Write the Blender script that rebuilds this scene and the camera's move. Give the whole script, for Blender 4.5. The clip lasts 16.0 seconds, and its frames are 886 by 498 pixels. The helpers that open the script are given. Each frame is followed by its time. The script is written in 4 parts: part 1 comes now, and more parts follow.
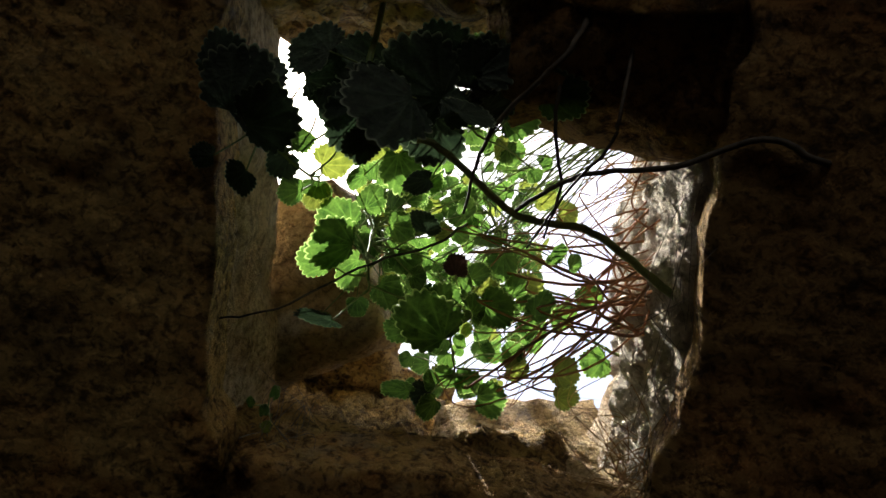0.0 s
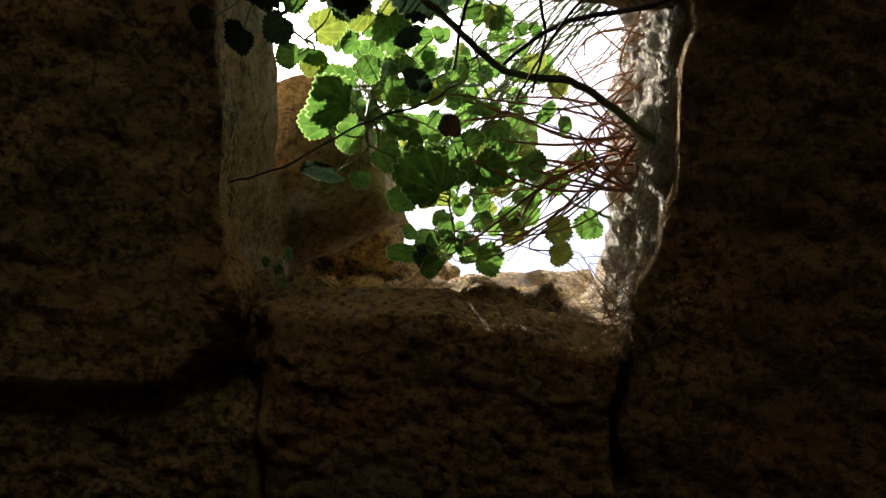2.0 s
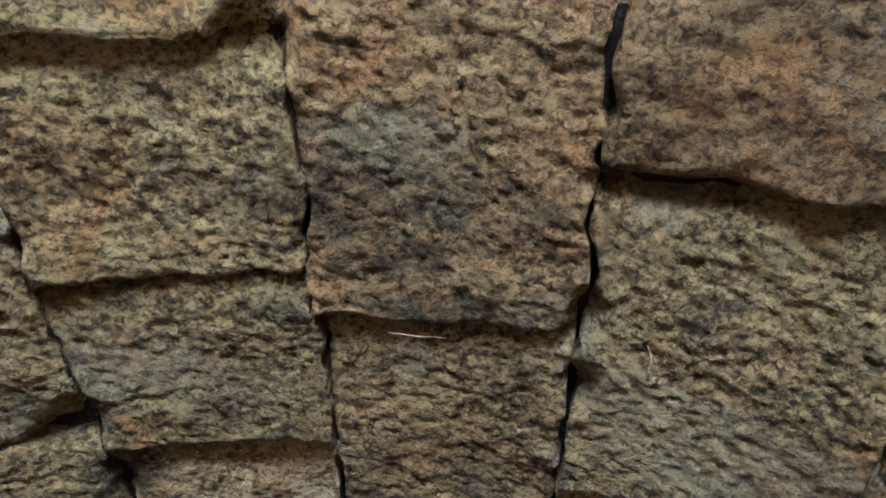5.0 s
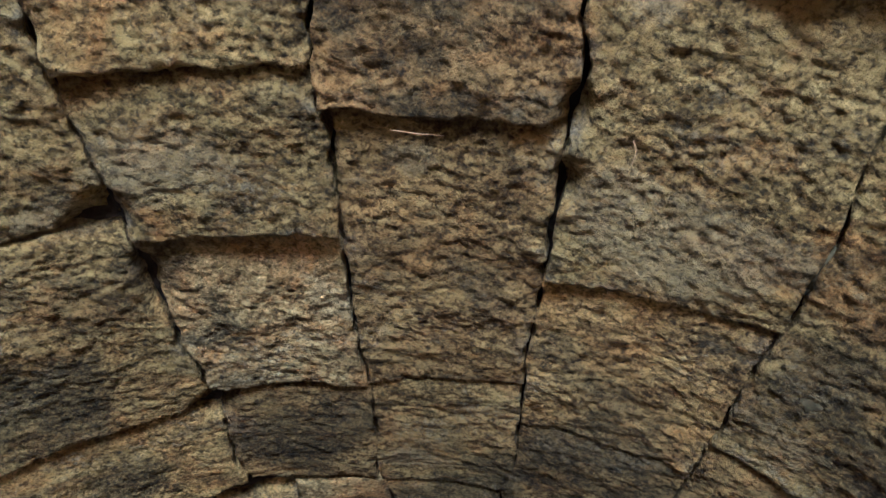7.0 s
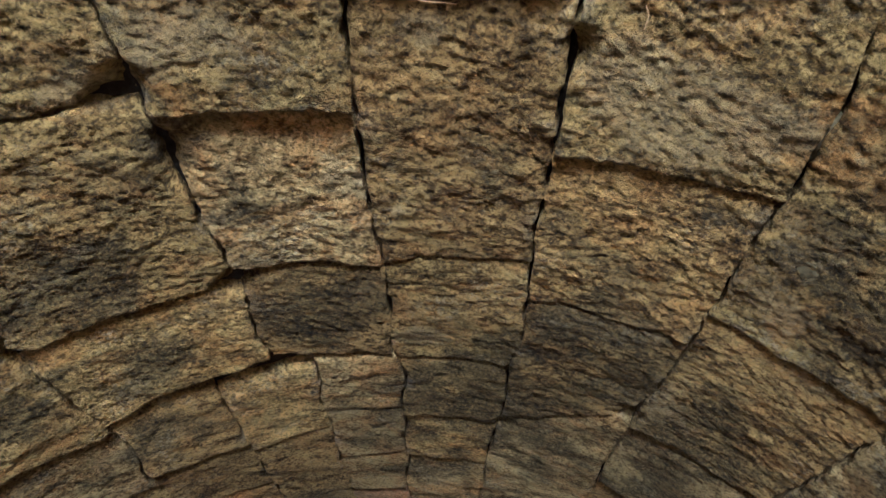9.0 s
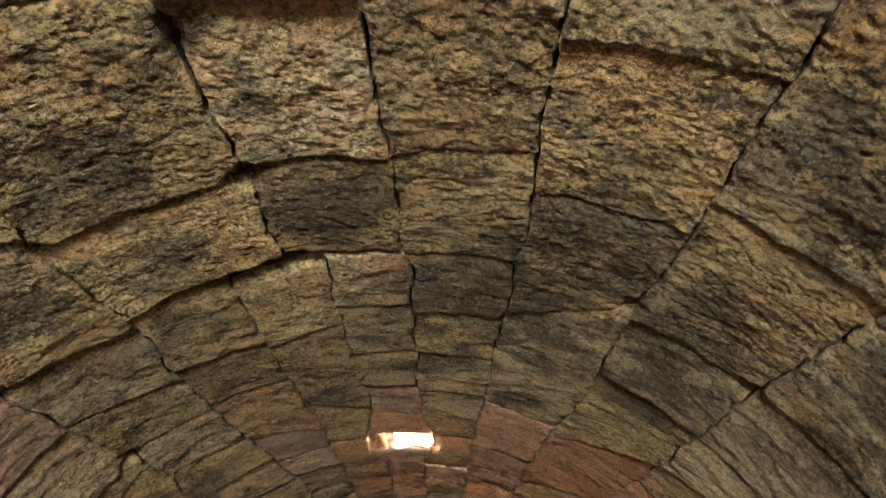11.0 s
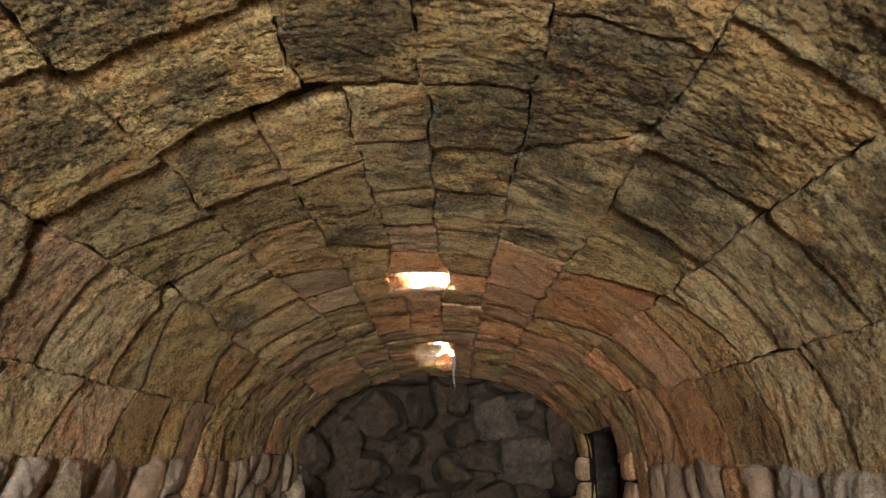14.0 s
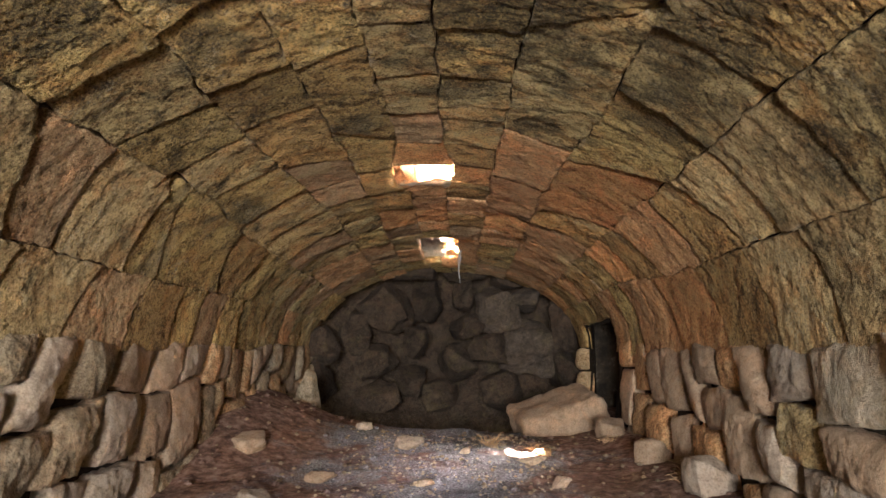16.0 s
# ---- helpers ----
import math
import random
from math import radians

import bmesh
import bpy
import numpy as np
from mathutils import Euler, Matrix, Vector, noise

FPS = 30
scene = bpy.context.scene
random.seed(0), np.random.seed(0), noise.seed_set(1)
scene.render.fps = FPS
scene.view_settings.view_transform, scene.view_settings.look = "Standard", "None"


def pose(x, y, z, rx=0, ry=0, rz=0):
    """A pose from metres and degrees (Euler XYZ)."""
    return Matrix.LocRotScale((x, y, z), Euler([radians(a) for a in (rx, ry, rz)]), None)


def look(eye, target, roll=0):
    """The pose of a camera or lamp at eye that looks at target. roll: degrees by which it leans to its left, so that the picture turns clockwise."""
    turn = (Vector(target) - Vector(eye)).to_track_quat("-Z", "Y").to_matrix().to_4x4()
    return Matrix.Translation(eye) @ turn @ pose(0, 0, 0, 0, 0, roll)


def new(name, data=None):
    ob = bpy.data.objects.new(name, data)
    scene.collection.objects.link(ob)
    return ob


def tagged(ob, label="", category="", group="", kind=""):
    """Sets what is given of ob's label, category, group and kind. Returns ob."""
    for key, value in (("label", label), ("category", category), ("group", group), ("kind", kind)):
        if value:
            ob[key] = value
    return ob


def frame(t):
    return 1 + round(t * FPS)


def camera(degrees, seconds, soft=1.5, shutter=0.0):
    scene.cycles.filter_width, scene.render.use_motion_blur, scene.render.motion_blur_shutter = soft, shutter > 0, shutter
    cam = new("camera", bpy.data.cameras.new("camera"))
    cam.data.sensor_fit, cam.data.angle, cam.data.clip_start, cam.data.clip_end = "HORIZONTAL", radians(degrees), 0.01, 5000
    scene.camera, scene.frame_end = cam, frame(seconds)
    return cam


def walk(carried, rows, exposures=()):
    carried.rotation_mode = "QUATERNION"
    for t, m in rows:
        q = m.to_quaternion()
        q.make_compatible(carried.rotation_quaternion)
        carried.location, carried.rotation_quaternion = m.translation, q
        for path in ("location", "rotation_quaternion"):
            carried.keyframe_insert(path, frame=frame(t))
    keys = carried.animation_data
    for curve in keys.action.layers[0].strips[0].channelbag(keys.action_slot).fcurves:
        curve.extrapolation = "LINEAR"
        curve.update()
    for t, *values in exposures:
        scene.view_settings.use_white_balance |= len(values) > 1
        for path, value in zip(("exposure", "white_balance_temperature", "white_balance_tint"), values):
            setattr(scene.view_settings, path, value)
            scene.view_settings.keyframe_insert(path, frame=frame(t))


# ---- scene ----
cam = camera(67.8, 16.0)
METRES, EYE, TILT, LEAN, TURN = 1.0, 1.67, 80.20, 0.21, -5.36
ROWS = [
    (0.0, 0.0, 0.0, 0.0, 0.0, 0.0, -0.0),
    (0.5, -0.0004, -0.0116, -0.0218, 0.16, -0.96, 0.64),
    (1.0, 0.0037, -0.0298, -0.049, 0.32, -2.67, 1.33),
    (1.5, 0.0031, -0.0467, -0.0703, 0.46, -4.49, 1.99),
    (2.0, 0.0138, -0.065, -0.0944, 0.48, -6.67, 2.72),
    (2.5, 0.0034, -0.0879, -0.1259, 0.69, -9.13, 3.37),
    (3.0, 0.0094, -0.1133, -0.1702, 0.67, -12.88, 4.17),
    (3.5, 0.0068, -0.132, -0.1853, 0.7, -16.01, 4.24),
    (4.0, -0.0007, -0.1602, -0.2213, 0.62, -19.61, 4.36),
    (4.5, 0.0066, -0.1852, -0.2512, 0.71, -22.28, 4.29),
    (5.0, 0.0017, -0.2201, -0.268, 0.84, -25.26, 4.21),
    (7.5, 0.0046, -0.3932, -0.3637, 1.21, -39.31, 3.82),
    (8.0, 0.0049, -0.4164, -0.376, 1.28, -41.29, 4.09),
    (8.5, -0.0027, -0.4377, -0.3763, 1.31, -42.92, 4.26),
    (9.0, -0.0123, -0.4636, -0.3815, 1.32, -44.62, 4.37),
    (11.5, -0.0161, -0.5787, -0.4236, 1.44, -53.33, 5.34),
    (12.0, -0.0206, -0.6063, -0.4248, 1.48, -55.29, 5.64),
    (12.5, -0.026, -0.6324, -0.4235, 1.47, -57.24, 5.81),
    (13.0, -0.0408, -0.6627, -0.4208, 1.46, -59.37, 5.91),
    (13.5, -0.0445, -0.6857, -0.4222, 1.43, -61.33, 6.05),
    (14.0, -0.0389, -0.7114, -0.4183, 1.41, -63.26, 6.2),
    (14.5, -0.037, -0.736, -0.421, 1.42, -65.14, 6.34),
    (15.0, -0.0422, -0.7631, -0.4176, 1.42, -67.22, 6.45),
    (15.5, -0.0456, -0.787, -0.4185, 1.41, -69.3, 6.55),
    (16.0, -0.0332, -0.8099, -0.4147, 1.38, -71.53, 6.72),
]
DAY_W = 14.0
EXPOSURES = [(0.0, 1.65, 6200, 11), (2.0, 1.65, 6200, 11), (2.5, 1.95, 5900, 11), (3.0, 3.05, 5000, 10), (3.5, 3.95, 4500, 8), (4.0, 4.8, 3950, 6), (4.5, 6.05, 3900, 6), (5.0, 6.75, 4050, 8), (7.5, 6.9, 4400, 8), (9.0, 7.0, 4700, 8), (12.5, 7.05, 5150, 8), (16.0, 7.25, 5450, 10)]
walk(cam, [(t, pose(0, 0, EYE, TILT, LEAN, TURN) @ pose(METRES * x, METRES * y, METRES * z, 90 + pitch, roll, yaw)) for t, x, y, z, yaw, pitch, roll in ROWS], EXPOSURES)

# ---- light ----
SUN_FROM = Vector((-0.68, -0.48, 2.1)).normalized()      # towards the sun
world = bpy.data.worlds.new("sky")
scene.world = world
world.use_nodes = True
wn = world.node_tree
sky = wn.nodes.new("ShaderNodeTexSky")
sky.sky_type, sky.sun_disc = "NISHITA", False
sky.sun_elevation = math.asin(SUN_FROM.z)
sky.air_density, sky.dust_density, sky.ozone_density = 1.0, 6.0, 0.6
sky.sun_rotation = math.atan2(SUN_FROM.x, SUN_FROM.y)
wn.nodes["Background"].inputs["Strength"].default_value = 0.14
wn.links.new(sky.outputs[0], wn.nodes["Background"].inputs["Color"])
sun = new("sun", bpy.data.lights.new("sun", "SUN"))
sun.data.energy, sun.data.angle, sun.data.color = 5.0, radians(0.5), (1.0, 0.95, 0.86)
sun.matrix_world = look(SUN_FROM * 20, (0, 0, 0))
# daylight that comes down the stairs and in through the entrance behind the camera
day = new("entrance_daylight", bpy.data.lights.new("entrance_daylight", "AREA"))
day.data.shape, day.data.size, day.data.size_y = "RECTANGLE", 2.4, 1.8
day.data.energy, day.data.color = DAY_W, (1.0, 0.95, 0.88)
day.matrix_world = look((-0.2, -6.52, 1.05), (-0.2, 5.0, 1.25))


# ---- noise and mesh helpers ----
def lattice(ix, iy, iz, seed):
    h = (ix * 374761393 + iy * 668265263 + iz * 2147483647 + seed * 1274126177) & 0xFFFFFFFF
    h = ((h ^ (h >> 13)) * 1274126177) & 0xFFFFFFFF
    h = ((h ^ (h >> 16)) * 2246822519) & 0xFFFFFFFF
    return ((h ^ (h >> 15)) & 0xFFFF) / 32767.5 - 1.0


def value_noise(p, seed=0):
    """Smooth noise in -1..1 at the rows of p."""
    i = np.floor(p).astype(np.int64)
    f = p - i
    f = f * f * (3 - 2 * f)
    out = 0
    for dx in (0, 1):
        for dy in (0, 1):
            for dz in (0, 1):
                w = (f[:, 0] if dx else 1 - f[:, 0]) * (f[:, 1] if dy else 1 - f[:, 1]) * (f[:, 2] if dz else 1 - f[:, 2])
                out = out + w * lattice(i[:, 0] + dx, i[:, 1] + dy, i[:, 2] + dz, seed)
    return out


def fbm(p, scale, octaves=3, seed=0, gain=0.5):
    p = np.asarray(p, float) * scale
    total, amp = 0, 1.0
    for k in range(octaves):
        total = total + amp * value_noise(p + 17.3 * k, seed + k)
        p, amp = p * 2.03, amp * gain
    return total


def smooth(a, b, v):
    t = np.clip((v - a) / (b - a), 0, 1)
    return t * t * (3 - 2 * t)


def mesh_of(name, verts, faces, material, flat=False, rim=None):
    me = bpy.data.meshes.new(name)
    me.from_pydata([tuple(map(float, v)) for v in verts], [], faces)
    if not flat:
        me.polygons.foreach_set("use_smooth", [True] * len(me.polygons))
    if material:
        me.materials.append(material)
    if rim is not None:
        me.attributes.new("rim", "FLOAT", "POINT").data.foreach_set("value", rim)
    me.update()
    return me


def part(name, me, parent=None, label="", m=None):
    ob = new(name, me)
    if parent:
        ob.parent = parent
    if m is not None:
        ob.matrix_basis = m
    if label:
        ob["label"] = label
    return ob


def thing(name, me, label, category="", group="", kind="", m=None):
    ob = new(name, me)
    if m is not None:
        ob.matrix_basis = m
    return tagged(ob, label, category, group, kind)


def grid_faces(nu, nv, base=0, flip=False):
    out = []
    for i in range(nu - 1):
        for j in range(nv - 1):
            a, b, c, d = base + i * nv + j, base + (i + 1) * nv + j, base + (i + 1) * nv + j + 1, base + i * nv + j + 1
            out.append((d, c, b, a) if flip else (a, b, c, d))
    return out


# ---- materials ----
class Nodes:
    def __init__(self, name):
        self.mat = bpy.data.materials.new(name)
        self.mat.use_nodes = True
        self.t = self.mat.node_tree
        self.bsdf = self.t.nodes["Principled BSDF"]

    def add(self, kind, **inputs):
        n = self.t.nodes.new("ShaderNode" + kind)
        for k, v in inputs.items():
            self.put(n, k.replace("_", " "), v)
        return n

    def put(self, n, key, v):
        sock = n.inputs[key]
        if isinstance(v, bpy.types.NodeSocket):
            self.t.links.new(v, sock)
        else:
            sock.default_value = v

    def noise(self, vec, scale, detail=5.0, rough=0.6, dist=0.0):
        n = self.add("TexNoise", Scale=scale, Detail=detail, Roughness=rough, Distortion=dist)
        self.t.links.new(vec, n.inputs["Vector"])
        return n.outputs["Fac"]

    def ramp(self, fac, *stops):
        n = self.add("ValToRGB", Fac=fac)
        e = n.color_ramp.elements
        while len(e) < len(stops):
            e.new(0.5)
        for el, (at, col) in zip(e, stops):
            el.position, el.color = at, (*col, 1) if len(col) == 3 else col
        return n.outputs["Color"]

    def step(self, fac, a, b):
        n = self.add("MapRange", Value=fac)
        n.inputs["From Min"].default_value, n.inputs["From Max"].default_value = a, b
        return n.outputs["Result"]

    def mix(self, fac, a, b, how="MIX"):
        n = self.t.nodes.new("ShaderNodeMix")
        n.data_type, n.blend_type = "RGBA", how
        for key, v in (("Factor", fac), ("A", a), ("B", b)):
            sock = [s for s in n.inputs if s.name == key and (s.type == ("VALUE" if key == "Factor" else "RGBA"))][0]
            if isinstance(v, bpy.types.NodeSocket):
                self.t.links.new(v, sock)
            else:
                sock.default_value = v if key == "Factor" else (*v, 1)
        return [s for s in n.outputs if s.type == "RGBA"][0]

    def math(self, how, a, b=0.0):
        n = self.t.nodes.new("ShaderNodeMath")
        n.operation = how
        for i, v in enumerate((a, b)):
            if isinstance(v, bpy.types.NodeSocket):
                self.t.links.new(v, n.inputs[i])
            else:
                n.inputs[i].default_value = v
        return n.outputs[0]

    def coords(self, stretch=(1, 1, 1), shift=True):
        """World position, stretched; shifted piece by piece so that no two pieces share their stains."""
        g = self.t.nodes.new("ShaderNodeNewGeometry")
        m = self.t.nodes.new("ShaderNodeMapping")
        m.inputs["Scale"].default_value = stretch
        self.t.links.new(g.outputs["Position"], m.inputs["Vector"])
        if shift:
            r = self.t.nodes.new("ShaderNodeObjectInfo").outputs["Random"]
            c = self.t.nodes.new("ShaderNodeCombineXYZ")
            for i, k in enumerate((31.0, 17.0, 23.0)):
                self.t.links.new(self.math("MULTIPLY", r, k), c.inputs[i])
            self.t.links.new(c.outputs[0], m.inputs["Location"])
        return m.outputs[0]

    def bump(self, *layers):
        """Each layer: height socket, distance in metres, strength."""
        normal = None
        for h, d, s in layers:
            n = self.add("Bump", Height=h, Distance=d, Strength=s)
            if normal is not None:
                self.t.links.new(normal, n.inputs["Normal"])
            normal = n.outputs[0]
        self.t.links.new(normal, self.bsdf.inputs["Normal"])

    def done(self, color, rough=0.9, spec=0.25):
        self.put(self.bsdf, "Base Color", color)
        self.put(self.bsdf, "Roughness", rough)
        self.bsdf.inputs["Specular IOR Level"].default_value = spec
        return self.mat


def stone_material(name, dark, mid, light, stain, stain_share=0.5, lichen=0.5, fine=1.0, crust=0.8, contrast=1.0, size=46):
    n = Nodes(name)
    v = n.coords((1.0, 1.12, 1.05))
    rnd = n.t.nodes.new("ShaderNodeObjectInfo").outputs["Random"]
    grain = n.noise(v, size, 7, 0.66)
    nubs = n.noise(v, 74, 4, 0.60, 0.6)
    blotch = n.noise(v, 11, 5, 0.62, 0.7)
    patch = n.noise(v, 3.4, 5, 0.62, 0.8)
    tone = n.math("ADD", n.math("ADD", n.math("MULTIPLY", grain, 0.34), n.math("MULTIPLY", nubs, 0.28)), n.math("ADD", n.math("MULTIPLY", blotch, 0.24), n.math("MULTIPLY", patch, 0.24)))
    col = n.ramp(tone, (0.5 - 0.072 / contrast, dark), (0.50, mid), (0.5 + 0.080 / contrast, light))
    # rust-coloured stains
    col = n.mix(n.math("MULTIPLY", n.step(n.noise(v, 4.1, 6, 0.64, 1.0), 0.47, 0.66), stain_share), col, n.mix(n.step(tone, 0.42, 0.58), tuple(c * 0.35 for c in stain), tuple(c * 1.7 for c in stain)), "MIX")
    marks = {}
    for key in ("rim", "soot", "lime"):
        at = n.t.nodes.new("ShaderNodeAttribute")
        at.attribute_name = key
        marks[key] = at.outputs["Fac"]
    # grey-black crust, in small flecks everywhere and in broad stains on some stones
    black = n.mix(n.step(tone, 0.43, 0.60), (0.014, 0.011, 0.005), (0.150, 0.106, 0.042))
    flecks = n.math("MULTIPLY", n.step(n.noise(v, 4.6, 8, 0.66, 0.6), 0.525, 0.64), crust)
    broad = n.step(n.math("ADD", n.math("MULTIPLY", marks["soot"], 0.75), n.math("MULTIPLY", n.math("SUBTRACT", n.noise(v, 15, 7, 0.72), 0.5), 2.0)), 0.12, 0.70)
    col = n.mix(n.math("MAXIMUM", flecks, n.math("MULTIPLY", broad, 0.86)), col, black)
    # pale lime bloom
    bloom = n.math("MULTIPLY", n.step(n.noise(v, 3.3, 5, 0.6, 0.6), 0.53, 0.66), n.step(n.noise(v, 48, 7, 0.72), 0.48, 0.60))
    col = n.mix(n.math("MULTIPLY", bloom, lichen * 0.8), col, (0.58, 0.46, 0.26))
    pale = n.step(n.math("ADD", n.math("MULTIPLY", marks["lime"], 0.8), n.math("MULTIPLY", n.math("SUBTRACT", n.noise(v, 30, 7, 0.78), 0.5), 2.8)), 0.30, 0.74)
    col = n.mix(n.math("MULTIPLY", pale, 0.7), col, n.mix(grain, (0.27, 0.185, 0.075), (0.80, 0.60, 0.28)))
    # lime run out of the joints on to the rims
    seep = n.math("MULTIPLY", marks["rim"], n.step(n.noise(v, 5, 6, 0.7), 0.55, 0.62))
    col = n.mix(n.math("MULTIPLY", seep, 0.45), col, (0.50, 0.42, 0.29))
    # pits
    pits = n.step(n.noise(v, 38, 5, 0.62, 0.4), 0.40, 0.33)
    col = n.mix(n.math("MULTIPLY", pits, 0.4 * contrast), col, (0.022, 0.018, 0.012))
    # relief shading put into the colour: darker hollows between the nubs, lighter tops
    col = n.mix(n.math("MULTIPLY", n.step(nubs, 0.50, 0.36), 0.5 * min(contrast, 1.0)), col, (0.030, 0.023, 0.013))
    col = n.mix(n.math("MULTIPLY", n.step(nubs, 0.55, 0.68), 0.35 * min(contrast, 1.0)), col, light)
    bright = n.math("ADD", n.math("MULTIPLY", rnd, 0.50), 0.75)
    c = n.t.nodes.new("ShaderNodeCombineColor")
    for s in c.inputs[:3]:
        n.t.links.new(bright, s)
    col = n.mix(1.0, col, c.outputs[0], "MULTIPLY")
    n.bump((n.noise(v, 26, 5, 0.6, 0.3), 0.022 * fine, 1.0), (nubs, 0.028 * fine, 1.0), (n.noise(v, 140, 5, 0.70), 0.014 * fine, 1.0))
    return n.done(col, 0.93, 0.2)


OCHRE = stone_material("ochre_stone", (0.061, 0.039, 0.014), (0.281, 0.174, 0.050), (0.694, 0.477, 0.164), (0.367, 0.177, 0.045), 0.75, 1.0, crust=0.62, fine=1.5, contrast=1.0)
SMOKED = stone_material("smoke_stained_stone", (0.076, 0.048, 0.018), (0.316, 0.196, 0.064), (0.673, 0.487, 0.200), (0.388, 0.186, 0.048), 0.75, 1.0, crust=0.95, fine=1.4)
BROWN = stone_material("brown_stone", (0.051, 0.032, 0.012), (0.230, 0.134, 0.042), (0.592, 0.392, 0.132), (0.326, 0.158, 0.040), 0.5, 0.8, crust=0.62, fine=1.5, contrast=1.0)
RUST = stone_material("rust_stone", (0.150, 0.060, 0.018), (0.490, 0.196, 0.055), (0.72, 0.39, 0.135), (0.560, 0.218, 0.069), 0.8, 0.45, crust=0.4)
OLIVE = stone_material("olive_stone", (0.056, 0.040, 0.014), (0.260, 0.167, 0.050), (0.673, 0.468, 0.160), (0.367, 0.181, 0.046), 0.8, 1.0, crust=0.62, fine=1.5, contrast=1.0)
TAWNY = stone_material("tawny_stone", (0.065, 0.036, 0.012), (0.270, 0.148, 0.043), (0.592, 0.368, 0.124), (0.388, 0.177, 0.045), 0.7, 0.45, crust=0.45, fine=1.5, contrast=1.0)
TAN = stone_material("tan_stone", (0.087, 0.056, 0.022), (0.306, 0.199, 0.075), (0.612, 0.435, 0.192), (0.367, 0.181, 0.056), 0.6, 0.95, crust=0.6, contrast=0.75, size=36)
GREY = stone_material("grey_stone", (0.102, 0.073, 0.041), (0.291, 0.207, 0.116), (0.543, 0.414, 0.254), (0.320, 0.174, 0.074), 0.5, 0.5, crust=0.5, contrast=0.6, size=28)
UMBER = stone_material("umber_stone", (0.090, 0.052, 0.024), (0.320, 0.188, 0.080), (0.62, 0.415, 0.205), (0.437, 0.207, 0.078), 0.65, 0.5, crust=0.45, contrast=0.65, size=30)
RUSTY = stone_material("rusty_stone", (0.120, 0.058, 0.022), (0.390, 0.190, 0.068), (0.66, 0.385, 0.165), (0.504, 0.218, 0.074), 0.75, 0.45, crust=0.4, contrast=0.85, size=36)
PALE = stone_material("pale_stone", (0.23, 0.170, 0.105), (0.44, 0.338, 0.215), (0.62, 0.500, 0.345), (0.37, 0.225, 0.110), 0.45, 0.5, crust=0.3, contrast=0.5, size=28)
# paler copy of SHAFT; sunlight on the bright side is in the colour
SUNLIT = stone_material("sunlit_shaft_stone", (0.26, 0.20, 0.14), (0.52, 0.44, 0.33), (0.72, 0.64, 0.51), (0.46, 0.34, 0.20), 0.3, 0.4, crust=0.1, contrast=0.7, size=40, fine=1.3)
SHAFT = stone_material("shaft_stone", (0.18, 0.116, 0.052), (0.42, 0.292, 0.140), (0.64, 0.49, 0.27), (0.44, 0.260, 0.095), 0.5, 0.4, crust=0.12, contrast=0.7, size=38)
# the end wall's deep shade, put into near-black stone colours
DEEP_SHADE = stone_material("deep_shade_stone", (0.013, 0.009, 0.005), (0.048, 0.031, 0.018), (0.105, 0.069, 0.041), (0.085, 0.045, 0.024), 0.4, 0.1, crust=0.5, contrast=0.6, size=22)
HALF_SHADE = stone_material("half_shade_stone", (0.025, 0.019, 0.013), (0.072, 0.050, 0.033), (0.15, 0.108, 0.072), (0.09, 0.055, 0.03), 0.4, 0.2, crust=0.4, contrast=0.6, size=22)


ROSY = stone_material("rosy_stone", (0.194, 0.124, 0.071), (0.359, 0.235, 0.135), (0.485, 0.343, 0.213), (0.369, 0.202, 0.098), 0.5, 0.2, crust=0.25, contrast=0.4, size=22, fine=0.8)
ASHY = stone_material("ashy_stone", (0.184, 0.130, 0.085), (0.369, 0.271, 0.182), (0.543, 0.428, 0.303), (0.330, 0.211, 0.123), 0.4, 0.3, crust=0.25, contrast=0.4, size=22, fine=0.8)


def joint_material():
    n = Nodes("joint_earth")
    v = n.coords(shift=False)
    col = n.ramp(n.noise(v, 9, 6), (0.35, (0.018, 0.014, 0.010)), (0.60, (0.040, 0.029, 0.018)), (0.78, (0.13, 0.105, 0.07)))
    n.bump((n.noise(v, 40, 5), 0.02, 0.8))
    return n.done(col, 0.95, 0.1)


JOINT = joint_material()


def soil_material():
    n = Nodes("red_soil")
    v = n.coords(shift=False)
    col = n.ramp(n.noise(v, 14, 8, 0.7), (0.36, (0.065, 0.036, 0.024)), (0.50, (0.170, 0.092, 0.058)), (0.66, (0.31, 0.198, 0.138)))
    x = n.t.nodes.new("ShaderNodeSeparateXYZ")
    n.t.links.new(v, x.inputs[0])
    trodden = n.math("SUBTRACT", 0.22, n.math("MULTIPLY", n.math("ABSOLUTE", n.math("ADD", x.outputs[0], 0.15)), 0.20))
    ash = n.math("MULTIPLY", n.step(n.math("ADD", n.noise(v, 1.6, 5, 0.65, 0.4), trodden), 0.50, 0.66), 0.85)
    grit = n.ramp(n.noise(v, 60, 6, 0.75), (0.40, (0.070, 0.064, 0.063)), (0.54, (0.24, 0.225, 0.215)), (0.64, (0.62, 0.59, 0.55)))
    col = n.mix(ash, col, grit)
    n.bump((n.noise(v, 22, 8, 0.7), 0.05, 0.8), (n.noise(v, 90, 6, 0.7), 0.012, 0.8))
    return n.done(col, 0.97, 0.1)


SOIL = soil_material()


